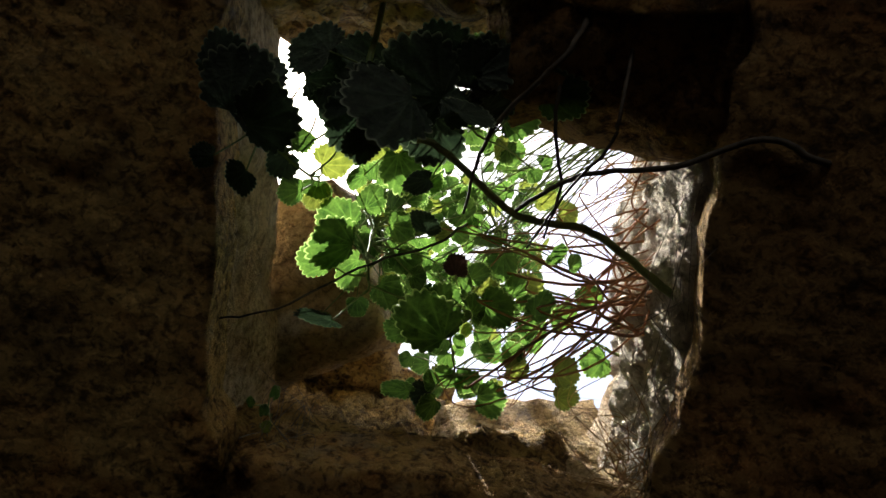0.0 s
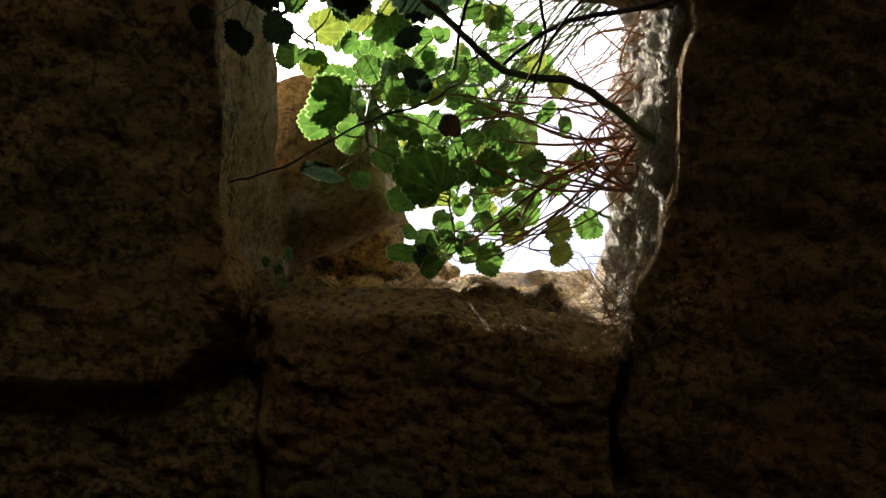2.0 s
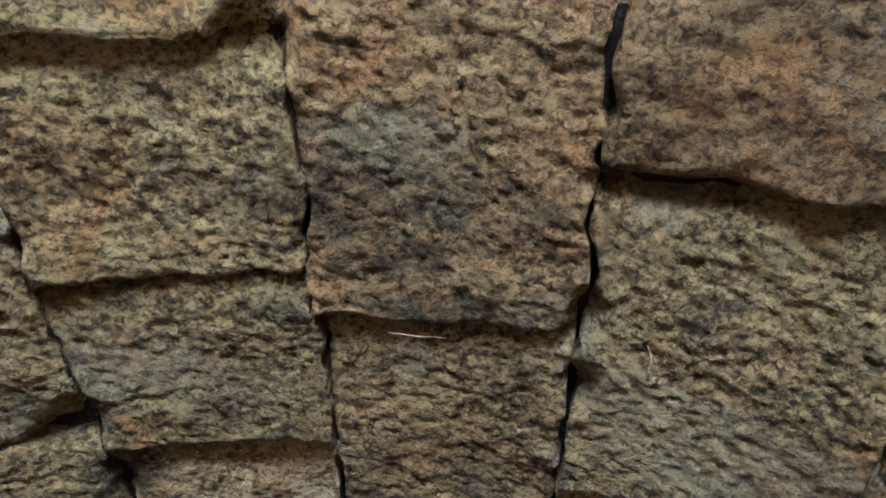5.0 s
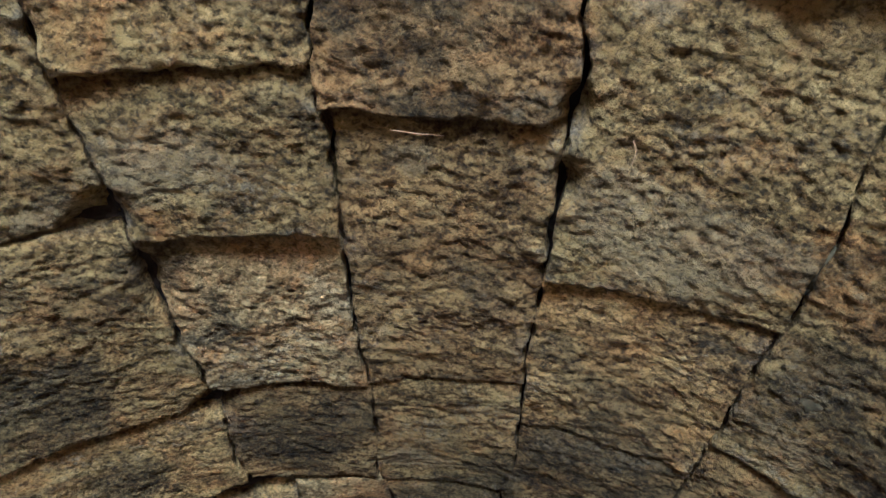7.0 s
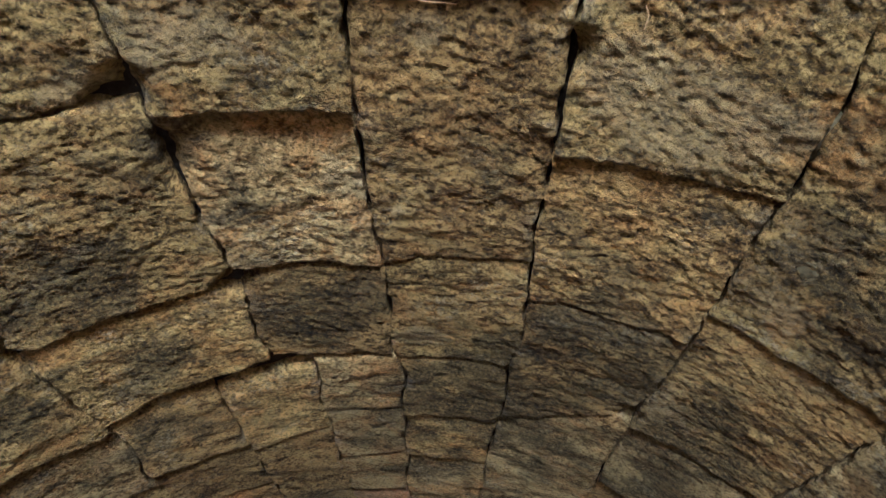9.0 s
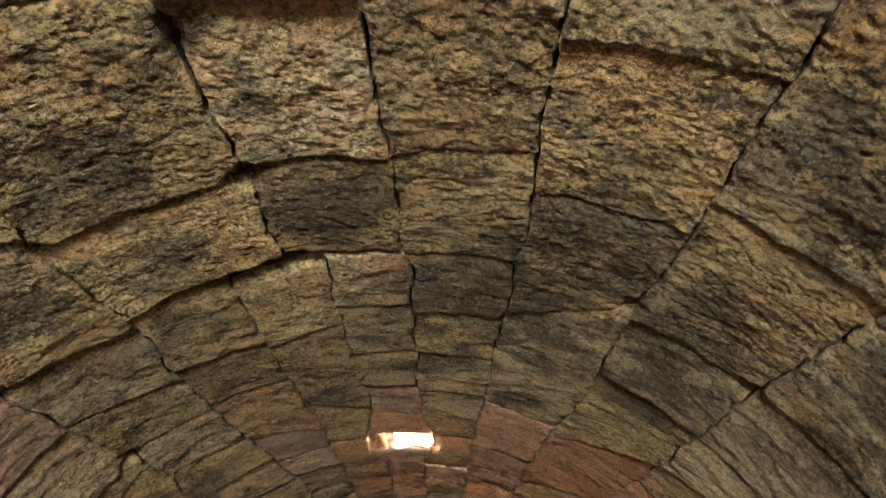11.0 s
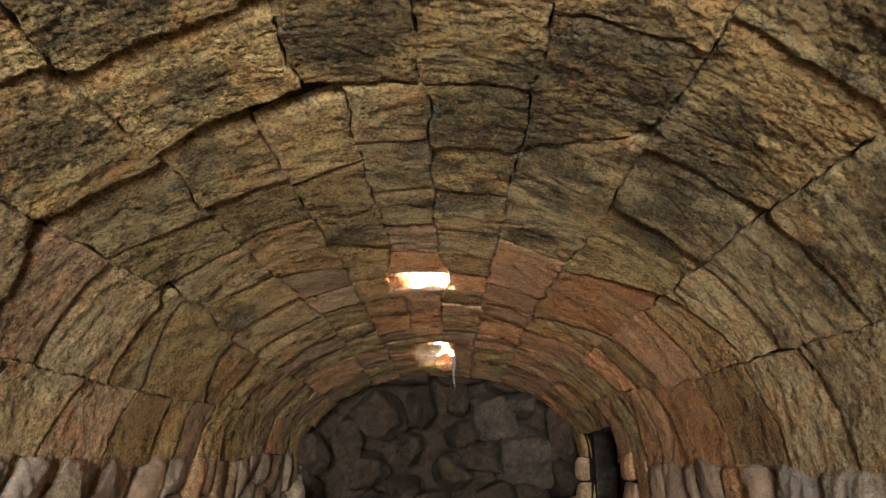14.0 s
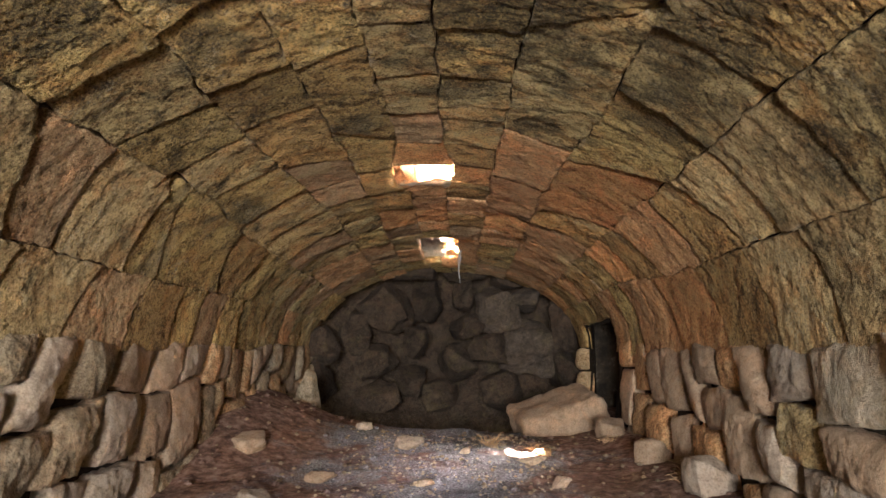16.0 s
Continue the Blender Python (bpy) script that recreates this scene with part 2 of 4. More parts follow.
def plain(name, dark, light, scale=30, rough=0.85, bump=0.004, shift=True):
    n = Nodes(name)
    v = n.coords(shift=shift)
    col = n.ramp(n.noise(v, scale, 6, 0.65), (0.33, dark), (0.68, light))
    n.bump((n.noise(v, scale * 1.7, 6, 0.65), bump, 0.8))
    return n.done(col, rough, 0.25)


TURF = plain("dry_turf", (0.16, 0.125, 0.060), (0.46, 0.38, 0.22), 6, 0.95, 0.05, False)
STRAW = plain("straw", (0.30, 0.17, 0.075), (0.52, 0.34, 0.17), 40, 0.8, 0.002)
REDSTEM = plain("dry_red_stem", (0.22, 0.105, 0.050), (0.46, 0.235, 0.115), 40, 0.8, 0.002)
BARK = plain("twig_bark", (0.030, 0.025, 0.020), (0.12, 0.100, 0.072), 60, 0.85, 0.003)
STEM = plain("green_stem", (0.10, 0.15, 0.045), (0.24, 0.29, 0.11), 40, 0.7, 0.002)
DUST = plain("web_dust", (0.045, 0.036, 0.016), (0.13, 0.098, 0.045), 60, 0.95, 0.003)
ROOT = plain("pale_root", (0.14, 0.115, 0.09), (0.34, 0.295, 0.245), 50, 0.9, 0.004)


def leaf_material(name, dark, light, clear, share=0.36):
    n = Nodes(name)
    v = n.coords()
    col = n.ramp(n.noise(v, 60, 7, 0.65), (0.36, dark), (0.64, light))
    col = n.mix(n.math("MULTIPLY", n.step(n.noise(v, 90, 5, 0.6), 0.60, 0.70), 0.6), col, tuple(c * 0.4 for c in dark))
    marks = {}
    for key in ("vein", "edge"):
        a = n.t.nodes.new("ShaderNodeAttribute")
        a.attribute_name = key
        marks[key] = a.outputs["Fac"]
    col = n.mix(n.math("MULTIPLY", marks["vein"], 0.45), col, tuple(min(c * 2.2, 0.6) for c in light))
    # light caught on the leaf's rim, put into the colour as a pale edge
    col = n.mix(n.math("MULTIPLY", marks["edge"], 0.8), col, (0.42, 0.50, 0.34))
    n.bump((n.noise(v, 150, 5, 0.6), 0.004, 0.8))
    n.done(col, 0.6, 0.25)
    tr = n.add("BsdfTranslucent")
    n.t.links.new(n.mix(1.0, col, clear, "MULTIPLY"), tr.inputs["Color"])
    mixer = n.add("MixShader", Fac=share)
    n.t.links.new(n.bsdf.outputs[0], mixer.inputs[1])
    n.t.links.new(tr.outputs[0], mixer.inputs[2])
    n.t.links.new(mixer.outputs[0], n.t.nodes["Material Output"].inputs["Surface"])
    return n.mat


LEAF = leaf_material("green_leaf", (0.022, 0.048, 0.016), (0.064, 0.108, 0.036), (2.2, 2.5, 1.1), 0.38)
# shaded copy of LEAF: shade from the leaves above is in the dark colour
LEAF_SHADED = leaf_material("shaded_leaf", (0.026, 0.040, 0.026), (0.056, 0.080, 0.050), (0.35, 0.42, 0.30), 0.3)
LEAF_YELLOW = leaf_material("yellow_leaf", (0.085, 0.105, 0.028), (0.17, 0.19, 0.06), (1.7, 1.8, 0.8))
LEAF_DRY = leaf_material("withered_leaf", (0.025, 0.016, 0.014), (0.07, 0.045, 0.035), (0.8, 0.6, 0.5))

# ---- the vault ----
AXIS_X, SPRING_Z, END_Y, BACK_Y = -0.20, 0.80, 8.75, -6.50


def half_sizes(y):
    y = np.clip(y, -1.0, END_Y) - 2.5
    return 1.84 - 0.0236 * y, 1.504 - 0.0814 * y


def vault_at(phi, y, out=0.0):
    """The vault's inner face at phi degrees from the crown (minus: towards the side where the soil is heaped) and y metres on, moved outwards."""
    a, b = half_sizes(y)
    s, c = np.sin(np.radians(phi)), np.cos(np.radians(phi))
    nx, nz = s / a, c / b
    k = np.sqrt(nx * nx + nz * nz)
    return np.stack([AXIS_X + a * s + out * nx / k, y + 0 * s, SPRING_Z + b * c + out * nz / k], -1)


def wall_at(side):
    def at(y, z, out=0.0):
        a, _ = half_sizes(y)
        lean = 0.10 * smooth(0.0, 0.9, SPRING_Z - z)
        return np.stack([AXIS_X + side * (a - lean + out), y + 0 * z, z + 0 * y], -1)
    return at


def knots(*pairs):
    ys, vs = zip(*pairs)
    return lambda y: np.interp(y, ys, vs)


# stains and broken corners of the vault: degrees from the crown, metres on, half sizes in metres
SOOT = [(36, 1.60, .20, .30), (43, 1.78, .16, .24), (24, 2.20, .17, .26), (30, 2.34, .15, .16), (-6, 2.30, .24, .24), (-28, 1.98, .20, .16), (-26, 2.45, .16, .15),
        (-29, 2.93, .17, .18), (12, 2.44, .08, .07), (9.5, 3.22, .13, .16), (-14, 4.02, .11, .16), (22, 3.95, .13, .22), (21.5, 3.38, .17, .24), (40, 3.42, .20, .20),
        (-41, 2.38, .22, .20), (-13, 2.68, .06, .07), (4, 3.80, .14, .15), (-44, 4.66, .15, .28), (6, 0.84, .16, .16), (-14, 1.52, .10, .07), (60, 2.72, .18, .20), (8, 1.07, .22, .05), (15, 3.0, .46, .60), (38, 2.75, .24, .5), (60, 2.2, .34, .5)]
LIME = [(-1.7, 1.68, .05, .10), (5, 2.47, .10, .06), (4.9, 1.21, .05, .04), (3.2, 1.80, .025, .02), (24, 1.30, .22, .13), (-11, 1.22, .14, .08), (5, 0.72, .09, .07), (-20, 1.34, .10, .05),
        (-4.5, 3.08, .11, .045), (-38, 3.52, .20, .07), (-65, 4.19, .30, .10), (33.5, 2.42, .06, .11), (46, 6.5, .16, .35), (49.5, 2.99, .09, .06), (49.5, 3.99, .10, .09),
        (-6, 4.86, .14, .06), (-35, 2.94, .10, .05), (-16.6, 2.42, .07, .035), (18.5, 0.80, .05, .05), (38, 1.80, .10, .10),
        (-30, 4.6, .28, .08), (-40, 5.2, .28, .10), (-25, 5.6, .22, .08), (-48, 3.9, .28, .07), (40, 5.3, .22, .12)]
BROKEN = [(-11.6, 2.66, .085, .055), (-13.7, 2.11, .05, .05), (18, 1.22, .07, .06), (-16.4, 1.38, .06, .07), (15.9, 1.05, .04, .06), (-35.4, 2.19, .06, .06), (-14.9, 1.56, .05, .10),
          (-49.2, 3.77, .06, .06), (-52, 2.73, .07, .05), (16.6, 3.07, .06, .05), (49, 2.76, .06, .05), (31, 2.65, .06, .05), (-2, 0.55, .05, .06), (18, 0.77, .16, .035)]


def spots(table, phi, y, seed, ragged=0.6):
    """1 inside the ragged ovals of a table of stains, 0 outside."""
    out = np.zeros(len(phi))
    wob = ragged * fbm(np.stack([phi * 0.0297, y, 0 * y], -1), 7, 3, seed)
    for a, b, w, l in table:
        d = np.sqrt(((phi - a) * 0.0297 / w) ** 2 + ((y - b) / l) ** 2) + wob
        out = np.maximum(out, smooth(1.55, 0.25, d))
    return out


def stone_patch(surface, corners, per, gap, round_r, relief, seed, material, step, deep=0.09, pillow=0.0, face=0.0, uneven=1.0, lumps=0.0, saw=0.0):
    """One stone: corners(u, v) gives its place on the surface, per the metres in a unit of each; rounded edges, broken relief, deep sides."""
    mid = [corners(np.array([u]), np.array([v])) for u, v in ((0, .5), (1, .5), (.5, 0), (.5, 1))]
    wid = max(abs(mid[1][0][0] - mid[0][0][0]) * per[0], 0.03)
    hei = max(abs(mid[3][1][0] - mid[2][1][0]) * per[1], 0.03)
    nu, nv = int(np.clip(wid / step, 5, 100)), int(np.clip(hei / step, 5, 120))
    gu, gv = gap / wid, gap / hei
    ramp_u = np.concatenate([[0.0], np.linspace(0, 1, nu), [1.0]])
    ramp_v = np.concatenate([[0.0], np.linspace(0, 1, nv), [1.0]])
    u, v = np.meshgrid(gu + (1 - 2 * gu) * ramp_u, gv + (1 - 2 * gv) * ramp_v, indexing="ij")
    skirt = np.zeros(u.shape, bool)
    skirt[[0, -1], :] = skirt[:, [0, -1]] = True
    u, v, skirt = u.ravel(), v.ravel(), skirt.ravel()
    p, q = corners(u, v)
    flat = np.stack([p * per[0], q * per[1], 0 * p], -1)
    # worn, wandering outline
    edge = np.minimum(np.minimum(u, 1 - u) * wid, np.minimum(v, 1 - v) * hei)
    near = np.exp(-edge / 0.05)
    p = p + (0.016 * fbm(flat, 5, 2, 11) + 0.008 * near * fbm(flat, 22, 2, 13 + seed)) / per[0]
    q = q + (0.016 * fbm(flat, 5, 2, 12) + 0.008 * near * fbm(flat, 22, 2, 14 + seed)) / per[1]
    at = surface(p, q)
    e = np.clip(edge / round_r, 0, 1)
    rnd = random.Random(seed)
    out = round_r * (1 - np.sqrt(np.clip(1 - (1 - e) ** 2, 0, 1)))
    out += uneven * (rnd.uniform(-0.005, 0.005) + (u - .5) * rnd.uniform(-.016, .016) + (v - .5) * rnd.uniform(-.012, .012))
    out += (u - .5) * face + abs(face) * 0.4 * np.abs(u - 0.5 - face)
    out -= pillow * np.sqrt(np.clip(np.sin(np.pi * u) * np.sin(np.pi * v), 0, 1))
    stretched = at * np.array([1.0, 1.35, 1.2])
    out += relief * (0.9 * fbm(stretched, 3.5, 2, seed) + 0.5 * fbm(stretched, 14, 3, seed + 5, 0.75))
    ridge = 1 - np.abs(fbm(stretched, 7, 2, seed + 9))
    out -= relief * 0.4 * np.clip(ridge - 0.55, 0, 1) * 2
    if lumps:
        out += lumps * (np.abs(fbm(stretched, 30, 3, seed + 21, 0.75)) - 0.35)
        out -= lumps * 0.7 * np.clip(fbm(stretched, 64, 2, seed + 25, 0.7), -0.6, 1.0)
    # the edge nearer the entrance lies deeper than the far edge
    out += saw * (0.45 - v) + saw * 1.3 * np.exp(-v * hei / 0.03)
    on_vault = surface is vault_at
    if on_vault:
        out += 0.055 * spots(BROKEN, p, q, 77, 0.5) * np.exp(-np.clip(edge - 0.012, 0, 1) / 0.022)
    out = np.where(skirt, np.maximum(deep, out + 0.02), out)
    verts = surface(p, q, out)
    edge = edge + 0.012 * fbm(flat, 14, 2, seed + 3)
    faces = grid_faces(nu + 2, nv + 2)
    me = mesh_of("stone", verts, faces, material, rim=np.exp(-np.clip(edge - gap, 0, 1) / 0.016).astype(np.float32))
    me.polygons.foreach_set("use_smooth", ~skirt[np.array(faces)].any(axis=1))        # sides meet the face at a crisp edge
    if on_vault:
        for key, table, k in (("soot", SOOT, 81), ("lime", LIME, 82)):
            me.attributes.new(key, "FLOAT", "POINT").data.foreach_set("value", spots(table, p, q, k).astype(np.float32))
    return me


LINE = {                                              # long joints: (y, degrees from the crown)
    "L6": knots((0, -90), (2.6, -89), (3.1, -91), (3.6, -93), (4.1, -91), (4.8, -90), (5.4, -89), (6.2, -91), (7, -88), (9, -88)),
    "L5": knots((0, -70), (4, -72), (6, -70), (9, -68)),
    "L4": knots((0, -52), (2.7, -51.4), (4.2, -48), (5, -51), (9, -50)),
    "L3": knots((0, -36), (2.4, -35.2), (2.75, -33.6), (3.3, -34), (4.3, -32.3), (5.6, -28.5), (9, -29)),
    "L2": knots((0, -16.8), (1.0, -16.3), (1.5, -15), (2.1, -13.8), (2.62, -13.2)),
    "L2b": knots((2.6, -21), (3.3, -20.2), (4.1, -19.2), (4.6, -17.8), (9, -17)),
    "L1": knots((2.6, -8.3), (3.2, -8.1), (4.4, -6.8), (4.8, -9.6), (5.3, -9.6), (5.5, -6.6), (6.9, -6.5), (6.98, -8), (8.25, -8), (8.35, -6.5), (9, -6.5)),
    "L0": knots((0, -2.4), (0.5, -1.4), (0.8, -0.6), (1.45, 0.1), (2.05, 0.7), (2.5, 1.4), (2.66, 2.4), (4.6, 2.6), (4.84, 4.3), (5.3, 4.3), (5.5, 2.7), (6.9, 3), (6.98, 6), (8.25, 6), (8.35, 3), (9, 3)),
    "R0": knots((-0.3, 16.6), (0.2, 16.2), (0.41, 15.6), (0.55, 15.4), (2.0, 15.8), (3.0, 15.7), (4.1, 14.6), (5.5, 13.5), (9, 13)),
    "R1": knots((0, 33), (2.0, 32.8), (2.7, 31.6), (3.8, 30.8), (4.2, 29), (5.1, 27.3), (9, 26.5)),
    "R2": knots((0, 51.5), (2.1, 50.6), (2.7, 49.2), (3.9, 48.4), (5.4, 46.8), (9, 46)),
    "R3": knots((0, 69), (3.3, 68.4), (5.0, 67), (6.0, 62.5), (9, 62)),
    "R4": knots((0, 90), (2.9, 90), (3.5, 91), (4.2, 89.5), (4.8, 92), (5.6, 90), (6.4, 93), (7.2, 91), (9, 88)),
}


def fill(start, end, size, seed):
    """Cross joints at uneven steps from start to end."""
    rnd = random.Random(seed)
    out = [start]
    while end - out[-1] > size * 1.45:
        out.append(out[-1] + size * rnd.uniform(0.7, 1.3))
    return out + [end]


# cross joints course by course: metres on, or a pair where the joint runs askew
COURSES = [
    ("L6", "L5", fill(BACK_Y, 2.3, 0.7, 1) + [(2.55, 2.7), (2.95, 3.1), (3.49, 3.71), (4.14, 4.28), (4.72, 4.77), (5.08, 5.12), (5.50, 5.54)] + fill(5.95, END_Y, 0.5, 2)),
    ("L5", "L4", fill(BACK_Y, 2.05, 0.6, 3) + [(2.95, 2.72), (3.28, 3.2), (3.93, 3.77), (4.30, 3.95), (5.24, 4.91)] + fill(5.6, END_Y, 0.5, 4)),
    ("L4", "L3", fill(BACK_Y, 1.5, 0.6, 5) + [(2.05, 2.1), (2.71, 2.76), (3.18, 3.33), (3.72, 3.78), (4.21, 4.35)] + fill(4.85, END_Y, 0.5, 6)),
    ("L3", "L2", fill(BACK_Y, 0.70, 0.62, 7) + [(1.37, 1.36), (2.17, 2.12), (2.70, 2.60)]),
    ("L3", "L2b", [(2.70, 2.72), (3.22, 3.25), (3.71, 3.72), (4.35, 4.60)] + fill(4.95, END_Y, 0.5, 8)),
    ("L2", "L0", fill(BACK_Y, -0.25, 0.6, 9) + [0.555, (1.00, 1.00), (1.42, 1.45), (2.05, 2.06), (2.58, 2.62)]),
    ("L2b", "L1", [(2.75, 2.66), (3.31, 3.22), (4.09, 4.40)] + fill(4.88, END_Y, 0.5, 10)),
    ("L1", "L0", [(2.63, 2.63), 3.07, 3.54, 4.0, 4.45, 4.86, 5.26, 5.6, 6.0, 6.4, 6.72, 7.0, 8.25, END_Y]),
] + [
    ("L0", "R0", fill(BACK_Y, -0.17, 0.55, 11) + [0.455, (1.09, 1.10), (2.04, 1.96), (2.64, 2.57), 3.10, 3.55, 4.08, 4.5, 4.86, 5.26, 5.65, 6.1, 6.5, 6.98, 8.25, END_Y]),
    ("R0", "R1", fill(BACK_Y, -0.4, 0.6, 12) + [(0.77, 0.72), (1.53, 1.48), (2.15, 2.12), (3.03, 2.66), (4.16, 4.22), (4.99, 5.11)] + fill(5.5, END_Y, 0.5, 13)),
    ("R1", "R2", fill(BACK_Y, 0.9, 0.65, 14) + [(1.95, 1.99), (2.73, 2.76), (3.29, 3.33), (4.35, 3.9), (5.5, 5.12)] + fill(5.9, END_Y, 0.5, 15)),
    ("R2", "R3", fill(BACK_Y, 1.4, 0.65, 16) + [2.06, (2.74, 2.71), (3.38, 3.34), (3.88, 3.7), 4.3, (5.12, 4.97)] + fill(5.5, END_Y, 0.5, 17)),
    ("R3", "R4", fill(BACK_Y, 1.9, 0.65, 18) + [2.55, (3.22, 3.11), (3.8, 3.66), (4.47, 4.30), (5.25, 5.02), 5.6, 6.0, 6.4, 6.9, 7.4, 8.0, 8.4, END_Y]),
]
# the openings in the crown: degrees and metres
HOLE_BOX = [(-2.4, 16.4, -0.17, 0.455), (-9.6, 4.3, 4.86, 5.26), (-8.0, 6.0, 6.98, 8.25)]
RECESS = (7.12, 8.27, 1.10)                          # side recess: from, to, height of its head


def vault_backing():
    """The earth-filled back of the vault, open at the holes and at the recess."""
    phis = sorted({*np.linspace(-90, 90, 61).round(2), *[h[0] - 1.2 for h in HOLE_BOX], *[h[1] + 1.2 for h in HOLE_BOX], 77.0})
    ys = sorted({*np.linspace(BACK_Y, END_Y + 0.1, 40).round(3), *[h[2] - 0.04 for h in HOLE_BOX], *[h[3] + 0.04 for h in HOLE_BOX], *RECESS[:2]})
    pp, yy = np.meshgrid(phis, ys, indexing="ij")
    shape = pp.shape
    pp, yy = pp.ravel(), yy.ravel()
    at = vault_at(pp, yy)
    verts = vault_at(pp, yy, 0.055 + 0.012 * fbm(at, 6, 2, 3))
    faces = []
    for f in grid_faces(*shape):
        mp, my = np.mean([pp[i] for i in f]), np.mean([yy[i] for i in f])
        if any(a - 1.3 < mp < b + 1.3 and c - 0.05 < my < d + 0.05 for a, b, c, d in HOLE_BOX) or (mp > 77 and RECESS[0] < my < RECESS[1]):
            continue
        faces.append(f)
    return mesh_of("vault", verts, faces, JOINT)


vault = thing("vault", vault_backing(), "barrel vault of rough-hewn ochre limestone blocks with open joints", "vault", kind="structure")


def pick(y, phi, rnd):
    if phi > 69 and 2.4 < y < 3.2:
        return TAN
    if phi > 50 and 1.7 < y < 2.75:
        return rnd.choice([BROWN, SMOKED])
    if y < 1.7:
        return TAN if abs(phi) > 58 else OLIVE if phi < 0 else TAWNY if y < 1.05 else BROWN if phi < 15.5 else TAWNY if y > 1.5 else OLIVE
    if 4.5 < y < 6.4 and -18 < phi < 50:
        return rnd.choice([RUST, RUST, RUSTY, RUSTY, TAWNY])
    if y > 4.0 and phi > 25:
        return rnd.choice([RUSTY, RUST, TAWNY, OCHRE])
    if y > 2.7 and phi > 45:
        return rnd.choice([UMBER, TAN, TAN, TAWNY])
    if y > 6.4:
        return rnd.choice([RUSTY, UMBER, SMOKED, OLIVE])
    if y > 4.0:
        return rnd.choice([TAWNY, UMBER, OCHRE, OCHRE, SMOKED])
    if abs(phi) > 58:
        return rnd.choice([UMBER, TAN, TAWNY, TAN, UMBER])
    if y > 2.6:
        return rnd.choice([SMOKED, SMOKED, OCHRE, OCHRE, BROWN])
    if phi > 30:
        return rnd.choice([BROWN, SMOKED])
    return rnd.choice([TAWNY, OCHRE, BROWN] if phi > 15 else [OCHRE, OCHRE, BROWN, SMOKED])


count = 0
for left, right, cuts in COURSES:
    for near, far in zip(cuts, cuts[1:]):
        n0, n1 = near if isinstance(near, tuple) else (near, near)
        f0, f1 = far if isinstance(far, tuple) else (far, far)
        count += 1
        rnd = random.Random(900 + count)
        ym, le, ri = (n0 + f0) / 2, LINE[left], LINE[right]
        pm = float(le(ym) + ri(ym)) / 2
        if any(a - 1 < pm < b + 1 and c < ym < d for a, b, c, d in HOLE_BOX):
            continue
        if left == "R3" and RECESS[0] - 0.05 < ym < RECESS[1] + 0.05:
            ri = knots((0, 75), (9, 75))                  # the head of the recess

        def corners(u, v, n0=n0, n1=n1, f0=f0, f1=f1, le=le, ri=ri):
            y = (n0 + (n1 - n0) * u) * (1 - v) + (f0 + (f1 - f0) * u) * v
            return le(y) + (ri(y) - le(y)) * u, y

        step = 0.0075 if 0.2 < ym < 2.7 and abs(pm) < 52 else 0.012 if -0.4 < ym < 4.4 else 0.022 if 0 < ym else 0.05
        part("stone", stone_patch(vault_at, corners, (0.0297, 1.0), (0.004 if ym < 2.7 else 0.0028 if ym < 4.6 else 0.0014) + 0.007 * rnd.random() ** 3, rnd.uniform(0.009, 0.02) * (1 if ym < 3.6 else 0.6 if ym < 4.6 else 0.35), 0.0075 if ym < 5.4 else 0.014, count,
                                  pick(ym, pm, rnd), step, 0.14 if 0.3 < ym < 1.2 and -4 < pm < 18 else 0.09, uneven=1.0 if ym < 3.4 else 0.55 if ym < 5.4 else 1.2, lumps=0.0044 if ym < 2.0 else 0.0036 if ym < 3.0 else 0.0026,
                                  saw=rnd.uniform(0.006, 0.016) if ym < 3.4 else rnd.uniform(0.003, 0.010)), vault)

# ---- side walls under the springing ----
FLOOR_LOW = -0.45


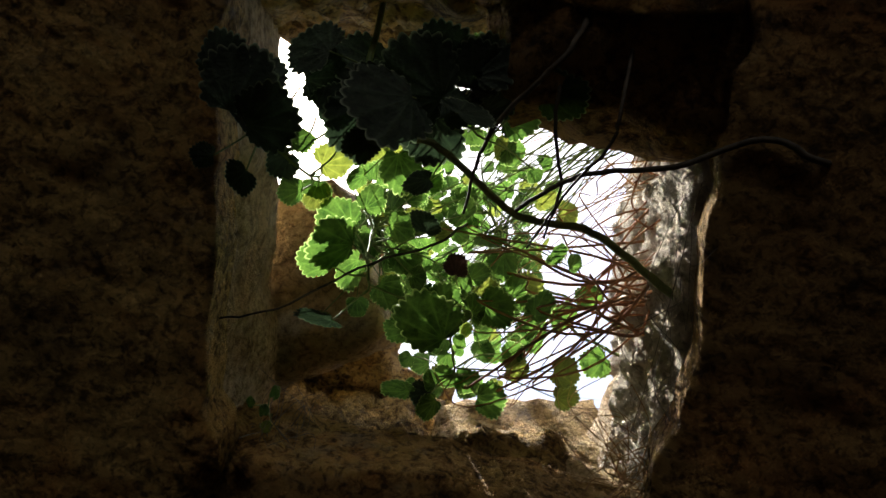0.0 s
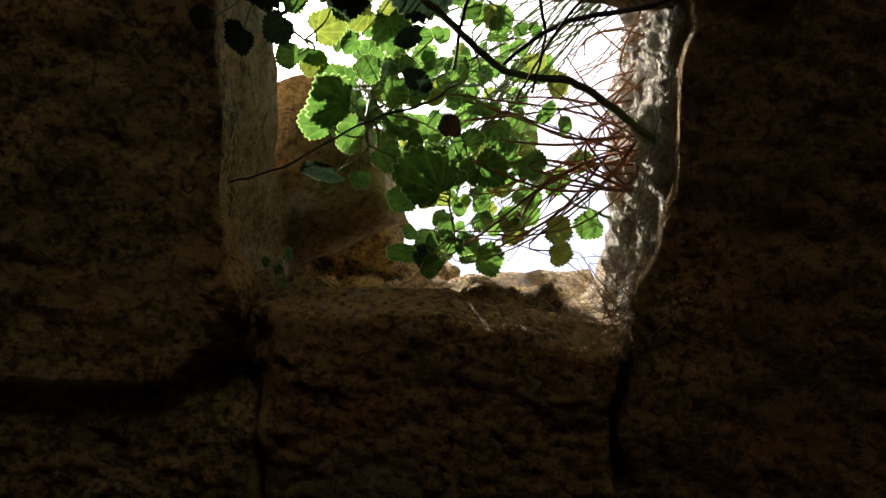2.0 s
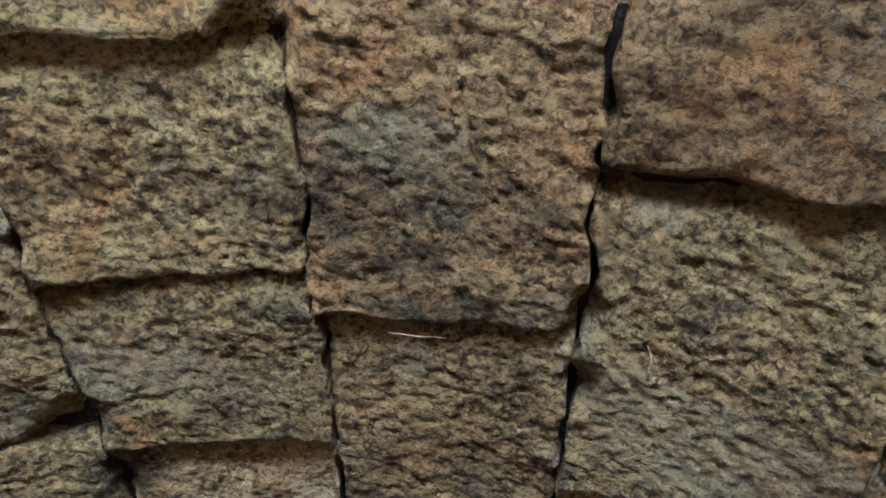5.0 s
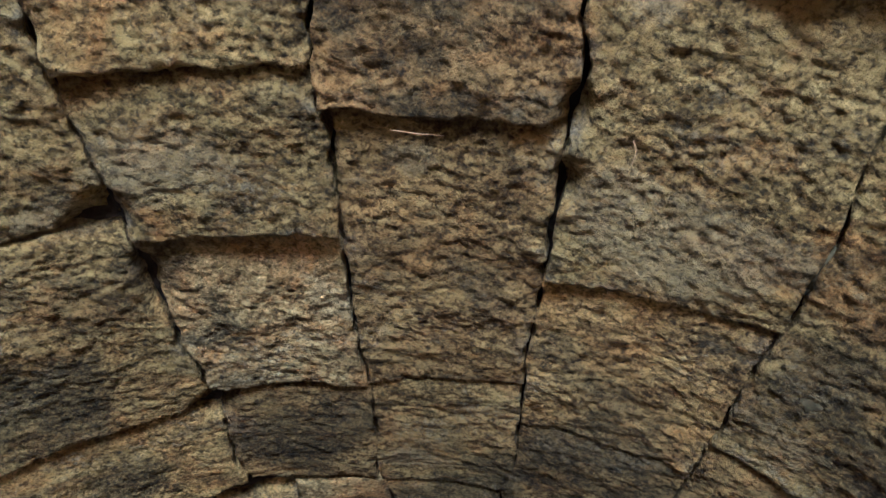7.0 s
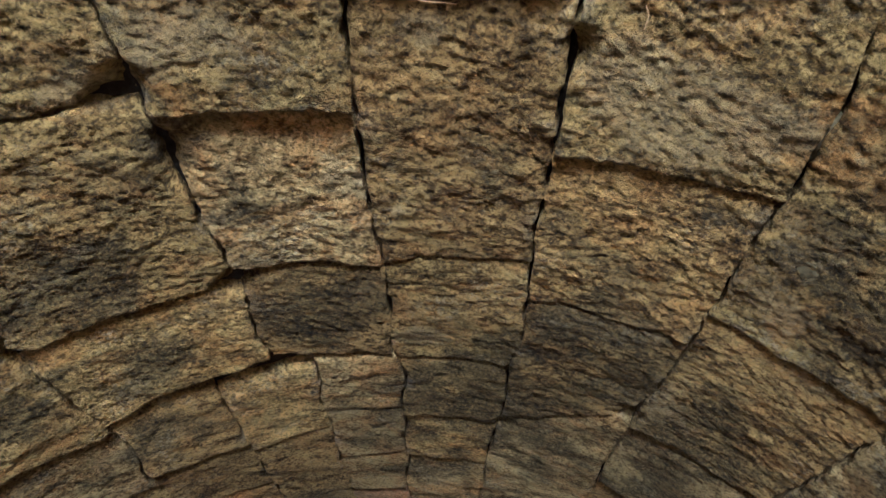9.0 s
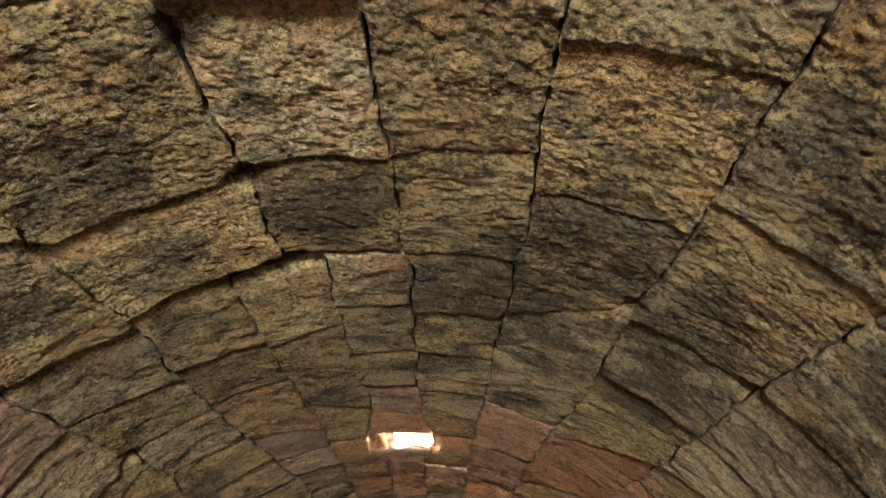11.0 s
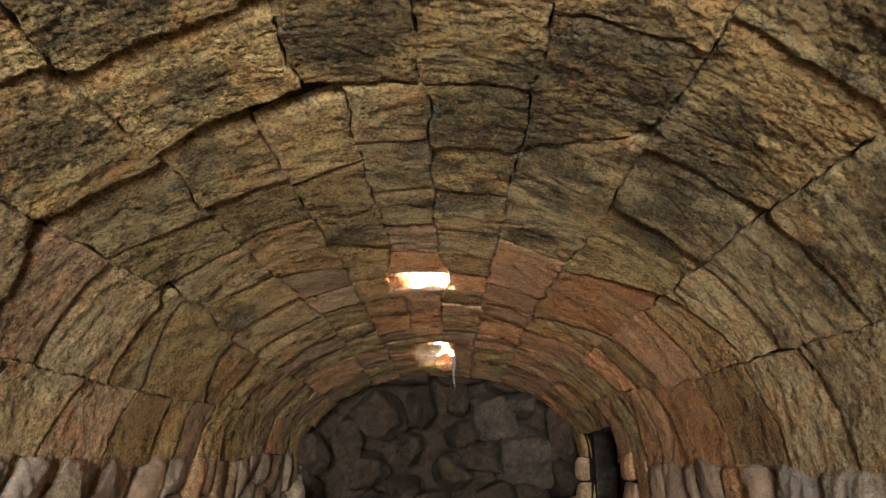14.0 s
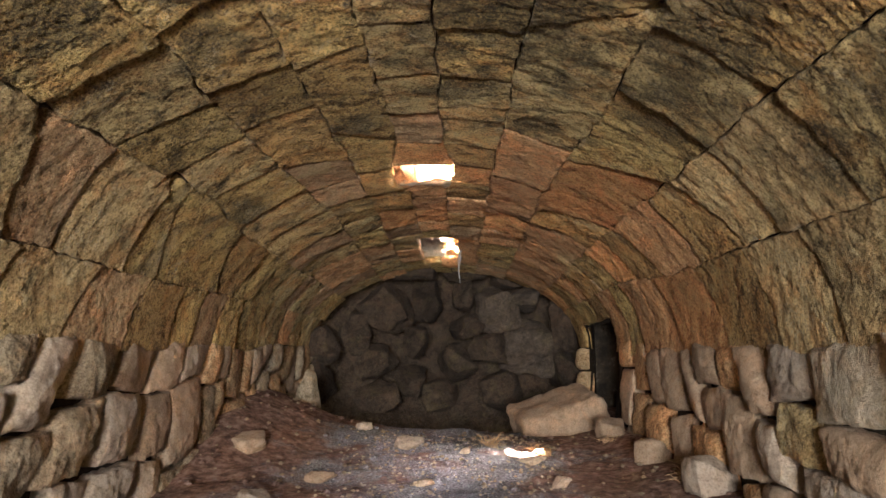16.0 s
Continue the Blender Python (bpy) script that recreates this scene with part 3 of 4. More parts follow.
def wall(side, name, label, size, seed, special=()):
    at = wall_at(side)
    ys = sorted({*np.linspace(BACK_Y, END_Y, 24).round(3), *RECESS[:2]})
    zs = np.linspace(FLOOR_LOW, SPRING_Z, 6)
    yy, zz = np.meshgrid(ys, zs, indexing="ij")
    verts = at(yy.ravel(), zz.ravel(), 0.09)
    faces = [f for f in grid_faces(len(ys), len(zs), flip=side > 0)
             if side < 0 or not RECESS[0] < np.mean([yy.ravel()[i] for i in f]) < RECESS[1]]
    body = thing(name, mesh_of(name, verts, faces, JOINT), label, "wall", kind="structure")
    rnd = random.Random(seed)
    k, y = 0, BACK_Y
    while y < END_Y - 0.05:
        w = size * rnd.uniform(0.6, 1.4) * (1.7 if y < 1.5 else 1.0 if y < 5 else 0.8)
        for a, b in special:
            if y < a - 0.01 < y + w * 1.3:
                w = a - y
            elif a - 0.02 < y < b - 0.02:
                w = b - y
        big = any(a - 0.02 < y < b - 0.02 for a, b in special)
        y1 = min(y + w, END_Y)
        top, first = SPRING_Z + 0.04 + 0.04 * float(fbm([[y * 1.3, seed, 0]], 1, 2, 4)[0]), True
        while top > -0.2 and not (side > 0 and y1 > RECESS[0] and y < RECESS[1]):
            high = rnd.choice([0.27, 0.33, 0.40, 0.47]) * rnd.uniform(0.9, 1.1)
            if first and big:
                high = 0.37
            shear = 0.25 if first and big else (0.62 if side < 0 else 0.5) + rnd.uniform(-.15, .2)
            bulk = first and big
            first = False
            low = top - high
            slant, skew = rnd.uniform(.0, .20), rnd.uniform(-.035, .035)
            jolt = [rnd.uniform(-.035, .035) for _ in range(2)] + [rnd.uniform(-.018, .018) for _ in range(2)]
            k += 1

            def corners(u, v, y=y, y1=y1, low=low, high=top, slant=slant, skew=skew, jolt=jolt, shear=shear):
                z = low + (high - low) * v + skew * (u - .5)
                return y + (y1 - y) * u + shear * (z - SPRING_Z) + (slant - .1) * (v - .5) + jolt[0] * (1 - u) * v + jolt[1] * u * v, z + jolt[2] * u * (1 - v) + jolt[3] * u * v

            mat = rnd.choice(([ASHY, ASHY, GREY, ROSY, ROSY, GREY] if side < 0 else [ROSY, ROSY, TAN, ASHY, ROSY]) if y < 5 else [GREY, UMBER, ROSY])
            if side > 0 and 4.0 < y < 7:
                mat = rnd.choice([RUSTY, ROSY, ROSY])
            if bulk:
                mat = PALE
            me = stone_patch(at, corners, (1.0, 1.0), 0.006 + 0.016 * rnd.random(), rnd.uniform(0.02, 0.05), 0.008 if bulk else 0.013, seed * 100 + k, mat,
                             0.014 if 2 < y < 5.5 else 0.03, 0.14, rnd.uniform(0.01, 0.07), rnd.uniform(-.07, .07), lumps=0.003)
            if side > 0:
                me.flip_normals()
            part("stone", me, body)
            top = low
        y = y1
    return body


wall(-1, "wall_left", "low side wall of upright grey rubble stones", 0.36, 5)
wall(1, "wall_right", "low side wall of rugged brown and grey rubble blocks", 0.44, 7, special=[(2.88, 3.45)])


# ---- floor ----
def floor_height(x, y):
    h = -0.10 + 0.10 * smooth(3.8, 6.0, y) + 0.27 * smooth(-1.10, -2.0, x) * smooth(4.4, 5.8, y)
    h = h + 0.14 * smooth(-0.2, -1.4, x) * smooth(5.2, 6.6, y) - 0.35 * smooth(6.9, 8.0, y) * smooth(1.2, 0.2, x)
    h = h + 0.10 * smooth(1.0, 1.6, x)
    p = np.stack([x, y, 0 * x], -1)
    return h + 0.030 * fbm(p, 1.3, 2, 40) + 0.016 * fbm(p, 6, 3, 41)


def floor_mesh():
    xs, ys = np.linspace(-2.5, 2.1, 110), np.concatenate([np.linspace(-8.7, 3.2, 70), np.linspace(3.25, 8.9, 170)])
    xx, yy = np.meshgrid(xs, ys, indexing="ij")
    xx, yy = xx.ravel(), yy.ravel()
    z = floor_height(xx, yy)
    return mesh_of("floor", np.stack([xx, yy, z], -1), grid_faces(len(xs), len(ys)), SOIL)


thing("floor", floor_mesh(), "uneven floor of reddish soil with grey grit", "floor", kind="structure")


# ---- rocks ----
def rock_mesh(size, seed, material, n=12, amp=0.16, boxy=0.55, name="rock"):
    """A broken stone: a cube pushed towards a ball, cut by a few planes and roughened."""
    rnd = random.Random(seed)
    verts, faces, index = [], [], {}
    g = np.linspace(-1, 1, n)
    for ax in range(3):
        for sgn in (-1, 1):
            base = []
            for a in g:
                for b in g:
                    p = [0, 0, 0]
                    p[ax], p[(ax + 1) % 3], p[(ax + 2) % 3] = sgn, a, b
                    key = tuple(round(c, 4) for c in p)
                    if key not in index:
                        index[key] = len(verts)
                        verts.append(p)
                    base.append(index[key])
            for i in range(n - 1):
                for j in range(n - 1):
                    q = [base[i * n + j], base[(i + 1) * n + j], base[(i + 1) * n + j + 1], base[i * n + j + 1]]
                    faces.append(tuple(q if sgn > 0 else q[::-1]))
    v = np.array(verts)
    ball = v / np.linalg.norm(v, axis=1)[:, None]
    v = v * boxy * 0.86 + ball * (1 - boxy) * 1.1
    for _ in range(5):
        d = np.array([rnd.gauss(0, 1) for _ in range(3)])
        d /= np.linalg.norm(d)
        over = v @ d - rnd.uniform(0.62, 0.85)
        v = v - np.clip(over, 0, None)[:, None] * d
    v = v * (1 + amp * fbm(v + seed * 3.1, 1.3, 2, seed) + amp * 0.35 * fbm(v + seed, 5, 3, seed + 2))[:, None]
    return mesh_of(name, v * (np.array(size) / 2), faces, material)


def wall_end():
    nx = 30
    xs, zs = np.linspace(-2.3, 1.95, nx), np.linspace(-0.6, 2.7, 24)
    xx, zz = np.meshgrid(xs, zs, indexing="ij")
    xx, zz = xx.ravel(), zz.ravel()
    yy = END_Y + 0.80 + 0.05 * fbm(np.stack([xx, 0 * xx, zz], -1), 3, 2, 8)
    body = thing("wall_end", mesh_of("wall_end", np.stack([xx, yy, zz], -1), grid_faces(nx, 24), DEEP_SHADE), "end wall of stacked boulders, deep shade put into their colour",
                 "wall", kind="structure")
    rows = [   # across, height, width, tall
        (-.98, 1.30, .62, .74), (-.43, 1.40, .42, .58), (.04, 1.50, .36, .44), (.46, 1.32, .62, .64), (.80, 1.44, .42, .34),
        (-.60, .88, .44, .44), (.10, 1.08, .50, .34), (.90, .82, .80, .78), (.34, .78, .56, .44), (-.04, .62, .42, .56),
        (-.26, .20, .46, .42), (.52, .24, .62, .58), (-1.15, .66, .56, .5), (-1.42, .98, .44, .62), (-1.05, .18, .6, .5),
        (-1.9, .35, .5, .6), (-1.75, .86, .4, .5), (1.32, 1.1, .34, .7), (1.35, .5, .4, .6), (-.65, .42, .4, .4), (.05, 1.82, .6, .3), (-.6, 1.80, .6, .28), (.6, 1.70, .5, .26)]
    for k, (x, z, w, h) in enumerate(rows):
        rnd = random.Random(300 + k)
        part("boulder", rock_mesh((w * 0.98, 0.60, h * 0.96), 50 + k, HALF_SHADE if k in (4, 7, 3) else DEEP_SHADE, 15, 0.16, 0.55, "boulder"), body,
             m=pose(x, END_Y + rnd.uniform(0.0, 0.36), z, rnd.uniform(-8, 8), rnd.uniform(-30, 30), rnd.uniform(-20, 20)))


wall_end()


def box_mesh(name, boxes, material):
    verts, faces = [], []
    for x0, x1, y0, y1, z0, z1 in boxes:
        b = len(verts)
        verts += [(x, y, z) for x in (x0, x1) for y in (y0, y1) for z in (z0, z1)]
        faces += [tuple(b + i for i in f) for f in ((0, 1, 3, 2), (4, 6, 7, 5), (0, 4, 5, 1), (2, 3, 7, 6), (0, 2, 6, 4), (1, 5, 7, 3))]
    return mesh_of(name, verts, faces, material, True)


# recess in the side wall, and the wall behind the camera with its entrance and stair pit
# the recess box takes the dark joint colour to stand for its shade
ra, rb = RECESS[:2]
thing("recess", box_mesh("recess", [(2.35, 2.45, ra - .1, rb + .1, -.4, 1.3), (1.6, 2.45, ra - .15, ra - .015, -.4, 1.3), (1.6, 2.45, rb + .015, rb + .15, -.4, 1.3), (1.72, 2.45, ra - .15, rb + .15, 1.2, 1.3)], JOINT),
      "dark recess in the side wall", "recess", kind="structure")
thing("wall_back", box_mesh("wall_back", [(-2.7, -1.45, -6.85, -6.56, -.5, 3.1), (1.05, 2.4, -6.85, -6.56, -.5, 3.1), (-1.45, 1.05, -6.85, -6.56, 2.0, 3.1)], GREY),
      "plain stone wall with an entrance opening", "wall", kind="structure")
thing("stair_pit", box_mesh("stair_pit", [(-1.8, -1.47, -8.6, -6.86, -.5, 2.85), (1.07, 1.4, -8.6, -6.86, -.5, 2.85), (-1.8, 1.4, -8.9, -8.61, -.5, 2.85)], GREY),
      "stone-lined pit in front of the entrance", "wall", kind="structure")

# ---- ground above ----
TOP_Z = 2.86


def ground_mesh():
    open_at = [(-0.85, 1.0, -0.65, 1.25), (-0.58, -0.04, 4.84, 5.28), (-0.66, 0.10, 8.06, 8.28), (-1.47, 1.07, -8.6, -6.86)]
    xs = sorted({-400, -60, -12, -4, 4, 12, 60, 400, *[v for o in open_at for v in o[:2]]})
    ys = sorted({-400, -60, -12, 3.0, 6.0, 10, 20, 60, 400, *[v for o in open_at for v in o[2:]]})
    xx, yy = np.meshgrid(xs, ys, indexing="ij")
    xx, yy = xx.ravel(), yy.ravel()
    faces = []
    for f in grid_faces(len(xs), len(ys)):
        mx, my = np.mean([xx[i] for i in f]), np.mean([yy[i] for i in f])
        if not any(a < mx < b and c < my < d for a, b, c, d in open_at):
            faces.append(f)
    return mesh_of("ground", np.stack([xx, yy, 0 * xx + TOP_Z], -1), faces, TURF)


thing("ground", ground_mesh(), "dry grassy ground over the buried vault", "ground", kind="structure")

# ---- linings of the openings ----
def block_mesh(size, seed, material, amp=0.012, step=0.03, r=0.03):
    """A roughly squared block about its middle."""
    half = np.array(size) / 2
    verts, faces, index = [], [], {}
    ns = [int(np.clip(s / step, 3, 100)) for s in size]
    for ax in range(3):
        b, c = (ax + 1) % 3, (ax + 2) % 3
        for sgn in (-1, 1):
            ids = []
            for i in np.linspace(-1, 1, ns[b]):
                for j in np.linspace(-1, 1, ns[c]):
                    p = [0, 0, 0]
                    p[ax], p[b], p[c] = sgn, i, j
                    key = tuple(round(float(k), 5) for k in p)
                    if key not in index:
                        index[key] = len(verts)
                        verts.append(p)
                    ids.append(index[key])
            for i in range(ns[b] - 1):
                for j in range(ns[c] - 1):
                    q = [ids[i * ns[c] + j], ids[(i + 1) * ns[c] + j], ids[(i + 1) * ns[c] + j + 1], ids[i * ns[c] + j + 1]]
                    faces.append(tuple(q if sgn > 0 else q[::-1]))
    v = np.array(verts) * half
    core = np.clip(v, -(half - r), half - r)
    d = v - core
    length = np.linalg.norm(d, axis=1)[:, None]
    normal = d / np.maximum(length, 1e-6)
    w = core + normal * r
    w = w + normal * (amp * 1.4 * fbm(w + seed * 2.7, 5, 2, seed) + amp * fbm(w + seed, 18, 3, seed + 1, 0.65) + (0.011 * fbm(w * np.array([1, 1, 0.5]) + seed, 42, 3, seed + 4, 0.8) if step < 0.02 else 0))[:, None]
    return mesh_of("lining_stone", w, faces, material)


def lining(name, label, blocks):
    """blocks: middle, size, turn (about z alone, or three turns and a spin), material, roughness."""
    me = block_mesh(blocks[0][1], 70, blocks[0][3], blocks[0][4])
    body = new(name, None)
    tagged(body, label, "shaft", kind="structure")
    for k, (mid, size, turn, mat, amp) in enumerate(blocks):
        rx, ry, rz, spin = (*turn, 0)[:4] if isinstance(turn, tuple) else (0, 0, turn, 0)
        part("lining_stone", block_mesh(size, 71 + k + len(name), mat, amp, 0.014 if mat in (SUNLIT, BROWN) and name == "shaft_near" else 0.03, 0.014 if spin else 0.03), body, m=pose(*mid, rx, ry, rz) @ pose(0, 0, 0, 0, 0, spin))
    bpy.data.meshes.remove(me)
    return body


lining("shaft_near", "square shaft of tawny blocks open to the sky", [
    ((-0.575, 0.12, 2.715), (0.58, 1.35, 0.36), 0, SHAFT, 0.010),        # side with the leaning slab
    ((0.688, 0.12, 2.66), (0.66, 1.35, 0.34), (0, 4, 1), SUNLIT, 0.016),
    ((0.79, 0.22, 3.04), (0.70, 0.68, 0.42), (0, 12, -4), SUNLIT, 0.022),
    ((0.27, -0.21, 2.63), (0.40, 0.36, 0.28), 3, TAWNY, 0.02),          # sunlit side
    ((0.05, -0.43, 2.72), (1.0, 0.52, 0.36), 0, BROWN, 0.012),
    ((0.08, -0.42, 3.07), (1.25, 0.52, 0.40), 3, BROWN, 0.025),
    ((-0.08, 0.87, 2.605), (0.62, 0.80, 0.18), 1, BROWN, 0.014),         # lip
    ((0.36, 0.90, 2.575), (0.40, 0.84, 0.16), -2, SHAFT, 0.012),
    ((-0.339, 0.390, 3.027), (0.52, 0.36, 0.20), (-25, 0, -28), SHAFT, 0.012),        # slab that overhangs the corner
    # block added to keep the sun off the face behind the slab
    ((-0.39, 0.62, 3.42), (0.62, 0.50, 0.34), (0, 0, -14), BROWN, 0.02),
    ((-0.42, 0.86, 3.05), (0.98, 0.42, 0.90), 4, BROWN, 0.02),
    ((0.16, 0.92, 3.10), (0.62, 0.34, 0.56), -6, GREY, 0.02),
    ((0.245, 0.68, 2.85), (0.36, 0.22, 0.46), -10, TAN, 0.012),
    ((0.45, 0.58, 2.80), (0.20, 0.22, 0.36), 25, GREY, 0.012),
    ((0.60, 1.12, 2.80), (0.80, 0.34, 0.36), 0, SHAFT, 0.015),
])
lining("shaft_middle", "narrow shaft of whitish limestone in full sun", [
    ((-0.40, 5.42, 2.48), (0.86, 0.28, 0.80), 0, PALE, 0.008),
    ((-0.40, 4.72, 2.58), (0.86, 0.26, 0.52), 0, RUST, 0.008),
    ((-0.90, 5.07, 2.46), (0.26, 0.60, 0.80), 6, RUSTY, 0.014),
    # added block, darker in colour for the shaded part of the far face
    ((-0.545, 5.36, 2.44), (0.30, 0.24, 0.70), -9, RUSTY, 0.03),
    ((0.09, 5.07, 2.49), (0.26, 0.46, 0.74), 0, RUST, 0.008),
])
lining("shaft_far", "broken shaft of pale and reddish stones in the sun", [
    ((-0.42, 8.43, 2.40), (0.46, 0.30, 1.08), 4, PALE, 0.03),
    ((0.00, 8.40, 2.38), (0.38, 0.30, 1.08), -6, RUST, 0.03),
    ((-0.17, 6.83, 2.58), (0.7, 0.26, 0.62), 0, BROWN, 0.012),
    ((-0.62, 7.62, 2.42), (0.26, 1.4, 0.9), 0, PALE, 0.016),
    ((0.16, 7.62, 2.42), (0.26, 1.4, 0.9), 0, BROWN, 0.016),
])


# ---- plants over the near shaft ----
def tube(points, radii, sides=6):
    pts = [Vector(p) for p in points]
    verts, faces = [], []
    for i, p in enumerate(pts):
        d = (pts[min(i + 1, len(pts) - 1)] - pts[max(i - 1, 0)]).normalized()
        a = d.cross(Vector((0.3, 0.5, 0.81))).normalized()
        b = d.cross(a)
        r = radii[0] + (radii[1] - radii[0]) * i / max(len(pts) - 1, 1)
        verts += [p + r * (math.cos(k * math.tau / sides) * a + math.sin(k * math.tau / sides) * b) for k in range(sides)]
    for i in range(len(pts) - 1):
        for k in range(sides):
            l = (k + 1) % sides
            faces.append((i * sides + k, i * sides + l, (i + 1) * sides + l, (i + 1) * sides + k))
    faces += [tuple(range(sides))[::-1], tuple(range((len(pts) - 1) * sides, len(pts) * sides))]
    return verts, faces


def bend(points, n=5, wobble=0.0, seed=0):
    """A smooth line through the points, with a little wander."""
    p = [Vector(q) for q in points]
    p = [p[0] * 2 - p[1], *p, p[-1] * 2 - p[-2]]
    rnd = random.Random(seed)
    out = []
    for i in range(1, len(p) - 2):
        for k in range(n):
            t = k / n
            q = 0.5 * (2 * p[i] + (p[i + 1] - p[i - 1]) * t + (2 * p[i - 1] - 5 * p[i] + 4 * p[i + 1] - p[i + 2]) * t * t
                       + (3 * p[i] - p[i - 1] - 3 * p[i + 1] + p[i + 2]) * t ** 3)
            out.append(q + Vector([rnd.uniform(-wobble, wobble) for _ in range(3)]))
    return out + [p[-2]]


def join(pieces):
    verts, faces = [], []
    for v, f in pieces:
        b = len(verts)
        verts += list(v)
        faces += [tuple(b + i for i in q) for q in f]
    return verts, faces


def leaf_mesh(seed, material, long=1.0):
    """A round leaf one unit across, with scalloped edge, heart-shaped foot and sunken veins; its tip towards +y."""
    rnd = random.Random(seed)
    seg, rings, teeth = 108, 6, 11.5
    verts, faces, veins, edges = [(0, -0.28, 0)], [], [1.0], [0.0]
    steps = [0.2, 0.4, 0.6, 0.8, 0.95, 1.0]
    cup, curl = rnd.uniform(-0.3, 0.35), rnd.uniform(-0.2, 0.2)
    for k in range(1, rings + 1):
        s = steps[k - 1]
        for i in range(seg):
            th = math.tau * i / seg
            r = 0.47 * (1 + 0.07 * math.sin(th))
            notch = max(0.0, math.cos(th + math.pi / 2)) ** 10
            r *= 1 - 0.42 * notch
            if k >= rings - 1:
                r *= (0.89 + 0.155 * abs(math.cos(teeth * th)) ** 0.7) * (1 + 0.05 * math.cos(5 * th + seed) + 0.03 * math.sin(3 * th + 2 * seed))
            x, y = s * r * math.cos(th), -0.28 * (1 - s) + s * r * math.sin(th) * long
            vein = 0.028 * s * abs(math.sin(4.5 * (th - math.pi / 2))) * (1 - 0.5 * s)
            veins.append(max(0.0, math.cos(9 * (th - math.pi / 2))) ** 5 * (1 - 0.6 * s))
            edges.append(1.0 if k == rings else 0.0)
            verts.append((x, y, vein + cup * (x * x + y * y) + curl * x * y + 0.012 * math.sin(9 * x + seed) * math.cos(8 * y)))
    for i in range(seg):
        j = (i + 1) % seg
        faces.append((0, 1 + i, 1 + j))
        for k in range(rings - 1):
            a, b = 1 + k * seg, 1 + (k + 1) * seg
            faces.append((a + i, b + i, b + j, a + j))
    me = mesh_of("leaf", verts, faces, material)
    me.attributes.new("vein", "FLOAT", "POINT").data.foreach_set("value", veins)
    me.attributes.new("edge", "FLOAT", "POINT").data.foreach_set("value", edges)
    return me


LEAVES = {"G": [leaf_mesh(s, LEAF, 0.9 + 0.1 * s) for s in range(4)], "D": [leaf_mesh(9 + s, LEAF_SHADED, 1.0) for s in range(3)],
          "Y": [leaf_mesh(15 + s, LEAF_YELLOW, 1.15) for s in range(2)], "W": [leaf_mesh(20, LEAF_DRY, 1.2)]}


def plant(label, base, way, leaves, seed, filler=0, box=None, stem_r=0.0035):
    """A nettle-like plant: stem from its foot along the way, leaves on stalks. leaves: x, y, z, width, kind."""
    rnd = random.Random(seed)
    root = new("leafy_plant", None)
    root.location = base
    tagged(root, label, "plant", "leafy plants over the shaft")
    foot = Vector(base)
    line = bend([foot, *way], 8, 0.002, seed)
    pieces = [tube([p - foot for p in line], (stem_r, stem_r * 0.5))]
    spots = list(leaves)
    for _ in range(filler):
        spots.append((*[rnd.uniform(box[i], box[i + 3]) for i in range(3)], rnd.uniform(0.022, 0.058), rnd.choice("GGGY")))
    for x, y, z, w, kind in spots:
        p = Vector((x, y, z))
        q = min(line, key=lambda c: (c - p).length)
        side = (q - p)
        side.z = 0
        turn = math.degrees(math.atan2(-side.x, side.y)) + 180 if side.length > 1e-4 else 0
        m = pose(x, y, z, rnd.gauss(0, 22), rnd.gauss(0, 22), turn + rnd.uniform(-50, 50)) @ Matrix.Diagonal((w, w, w, 1))
        at = m @ Vector((0, -0.28, 0))
        mid = (at + q) / 2 + Vector((rnd.uniform(-.01, .01), rnd.uniform(-.01, .01), rnd.uniform(0, .03)))
        pieces.append(tube([c - foot for c in bend([q, mid, at], 4)], (0.0013 + w * 0.008, 0.001), 5))
        part("leaf", rnd.choice(LEAVES[kind]), root, "withered dark leaf" if kind == "W" else "yellowing leaf" if kind == "Y" else "",
             Matrix.Translation(-foot) @ m)
    v, f = join(pieces)
    part("stem", mesh_of("stem", v, f, STEM), root)
    return root


plant("leafy green plant hanging over the slab side of the shaft", (-0.42, -0.12, 2.865), [(-0.34, -0.06, 2.75), (-0.26, 0.0, 2.53), (-0.17, 0.07, 2.56)], [
    (-0.23, -0.03, 2.44, 0.105, "D"), (-0.20, 0.00, 2.43, 0.085, "D"), (-0.26, -0.06, 2.46, 0.075, "D"), (-0.23, 0.07, 2.45, 0.048, "D"), (-0.28, 0.05, 2.47, 0.035, "D"),
    (-0.18, 0.02, 2.52, 0.045, "G"), (-0.15, 0.05, 2.62, 0.058, "Y"), (-0.19, 0.09, 2.55, 0.045, "G"), (-0.17, 0.10, 2.62, 0.047, "Y"), (-0.23, -0.05, 2.50, 0.08, "D"), (-0.137, -0.024, 2.49, 0.053, "D"), (-0.207, 0.054, 2.56, 0.053, "D"), (-0.171, 0.089, 2.62, 0.051, "G"), (-0.122, 0.019, 2.58, 0.055, "G"), (-0.15, -0.055, 2.5, 0.075, "D"), (-0.105, -0.04, 2.5, 0.07, "D")], 1)
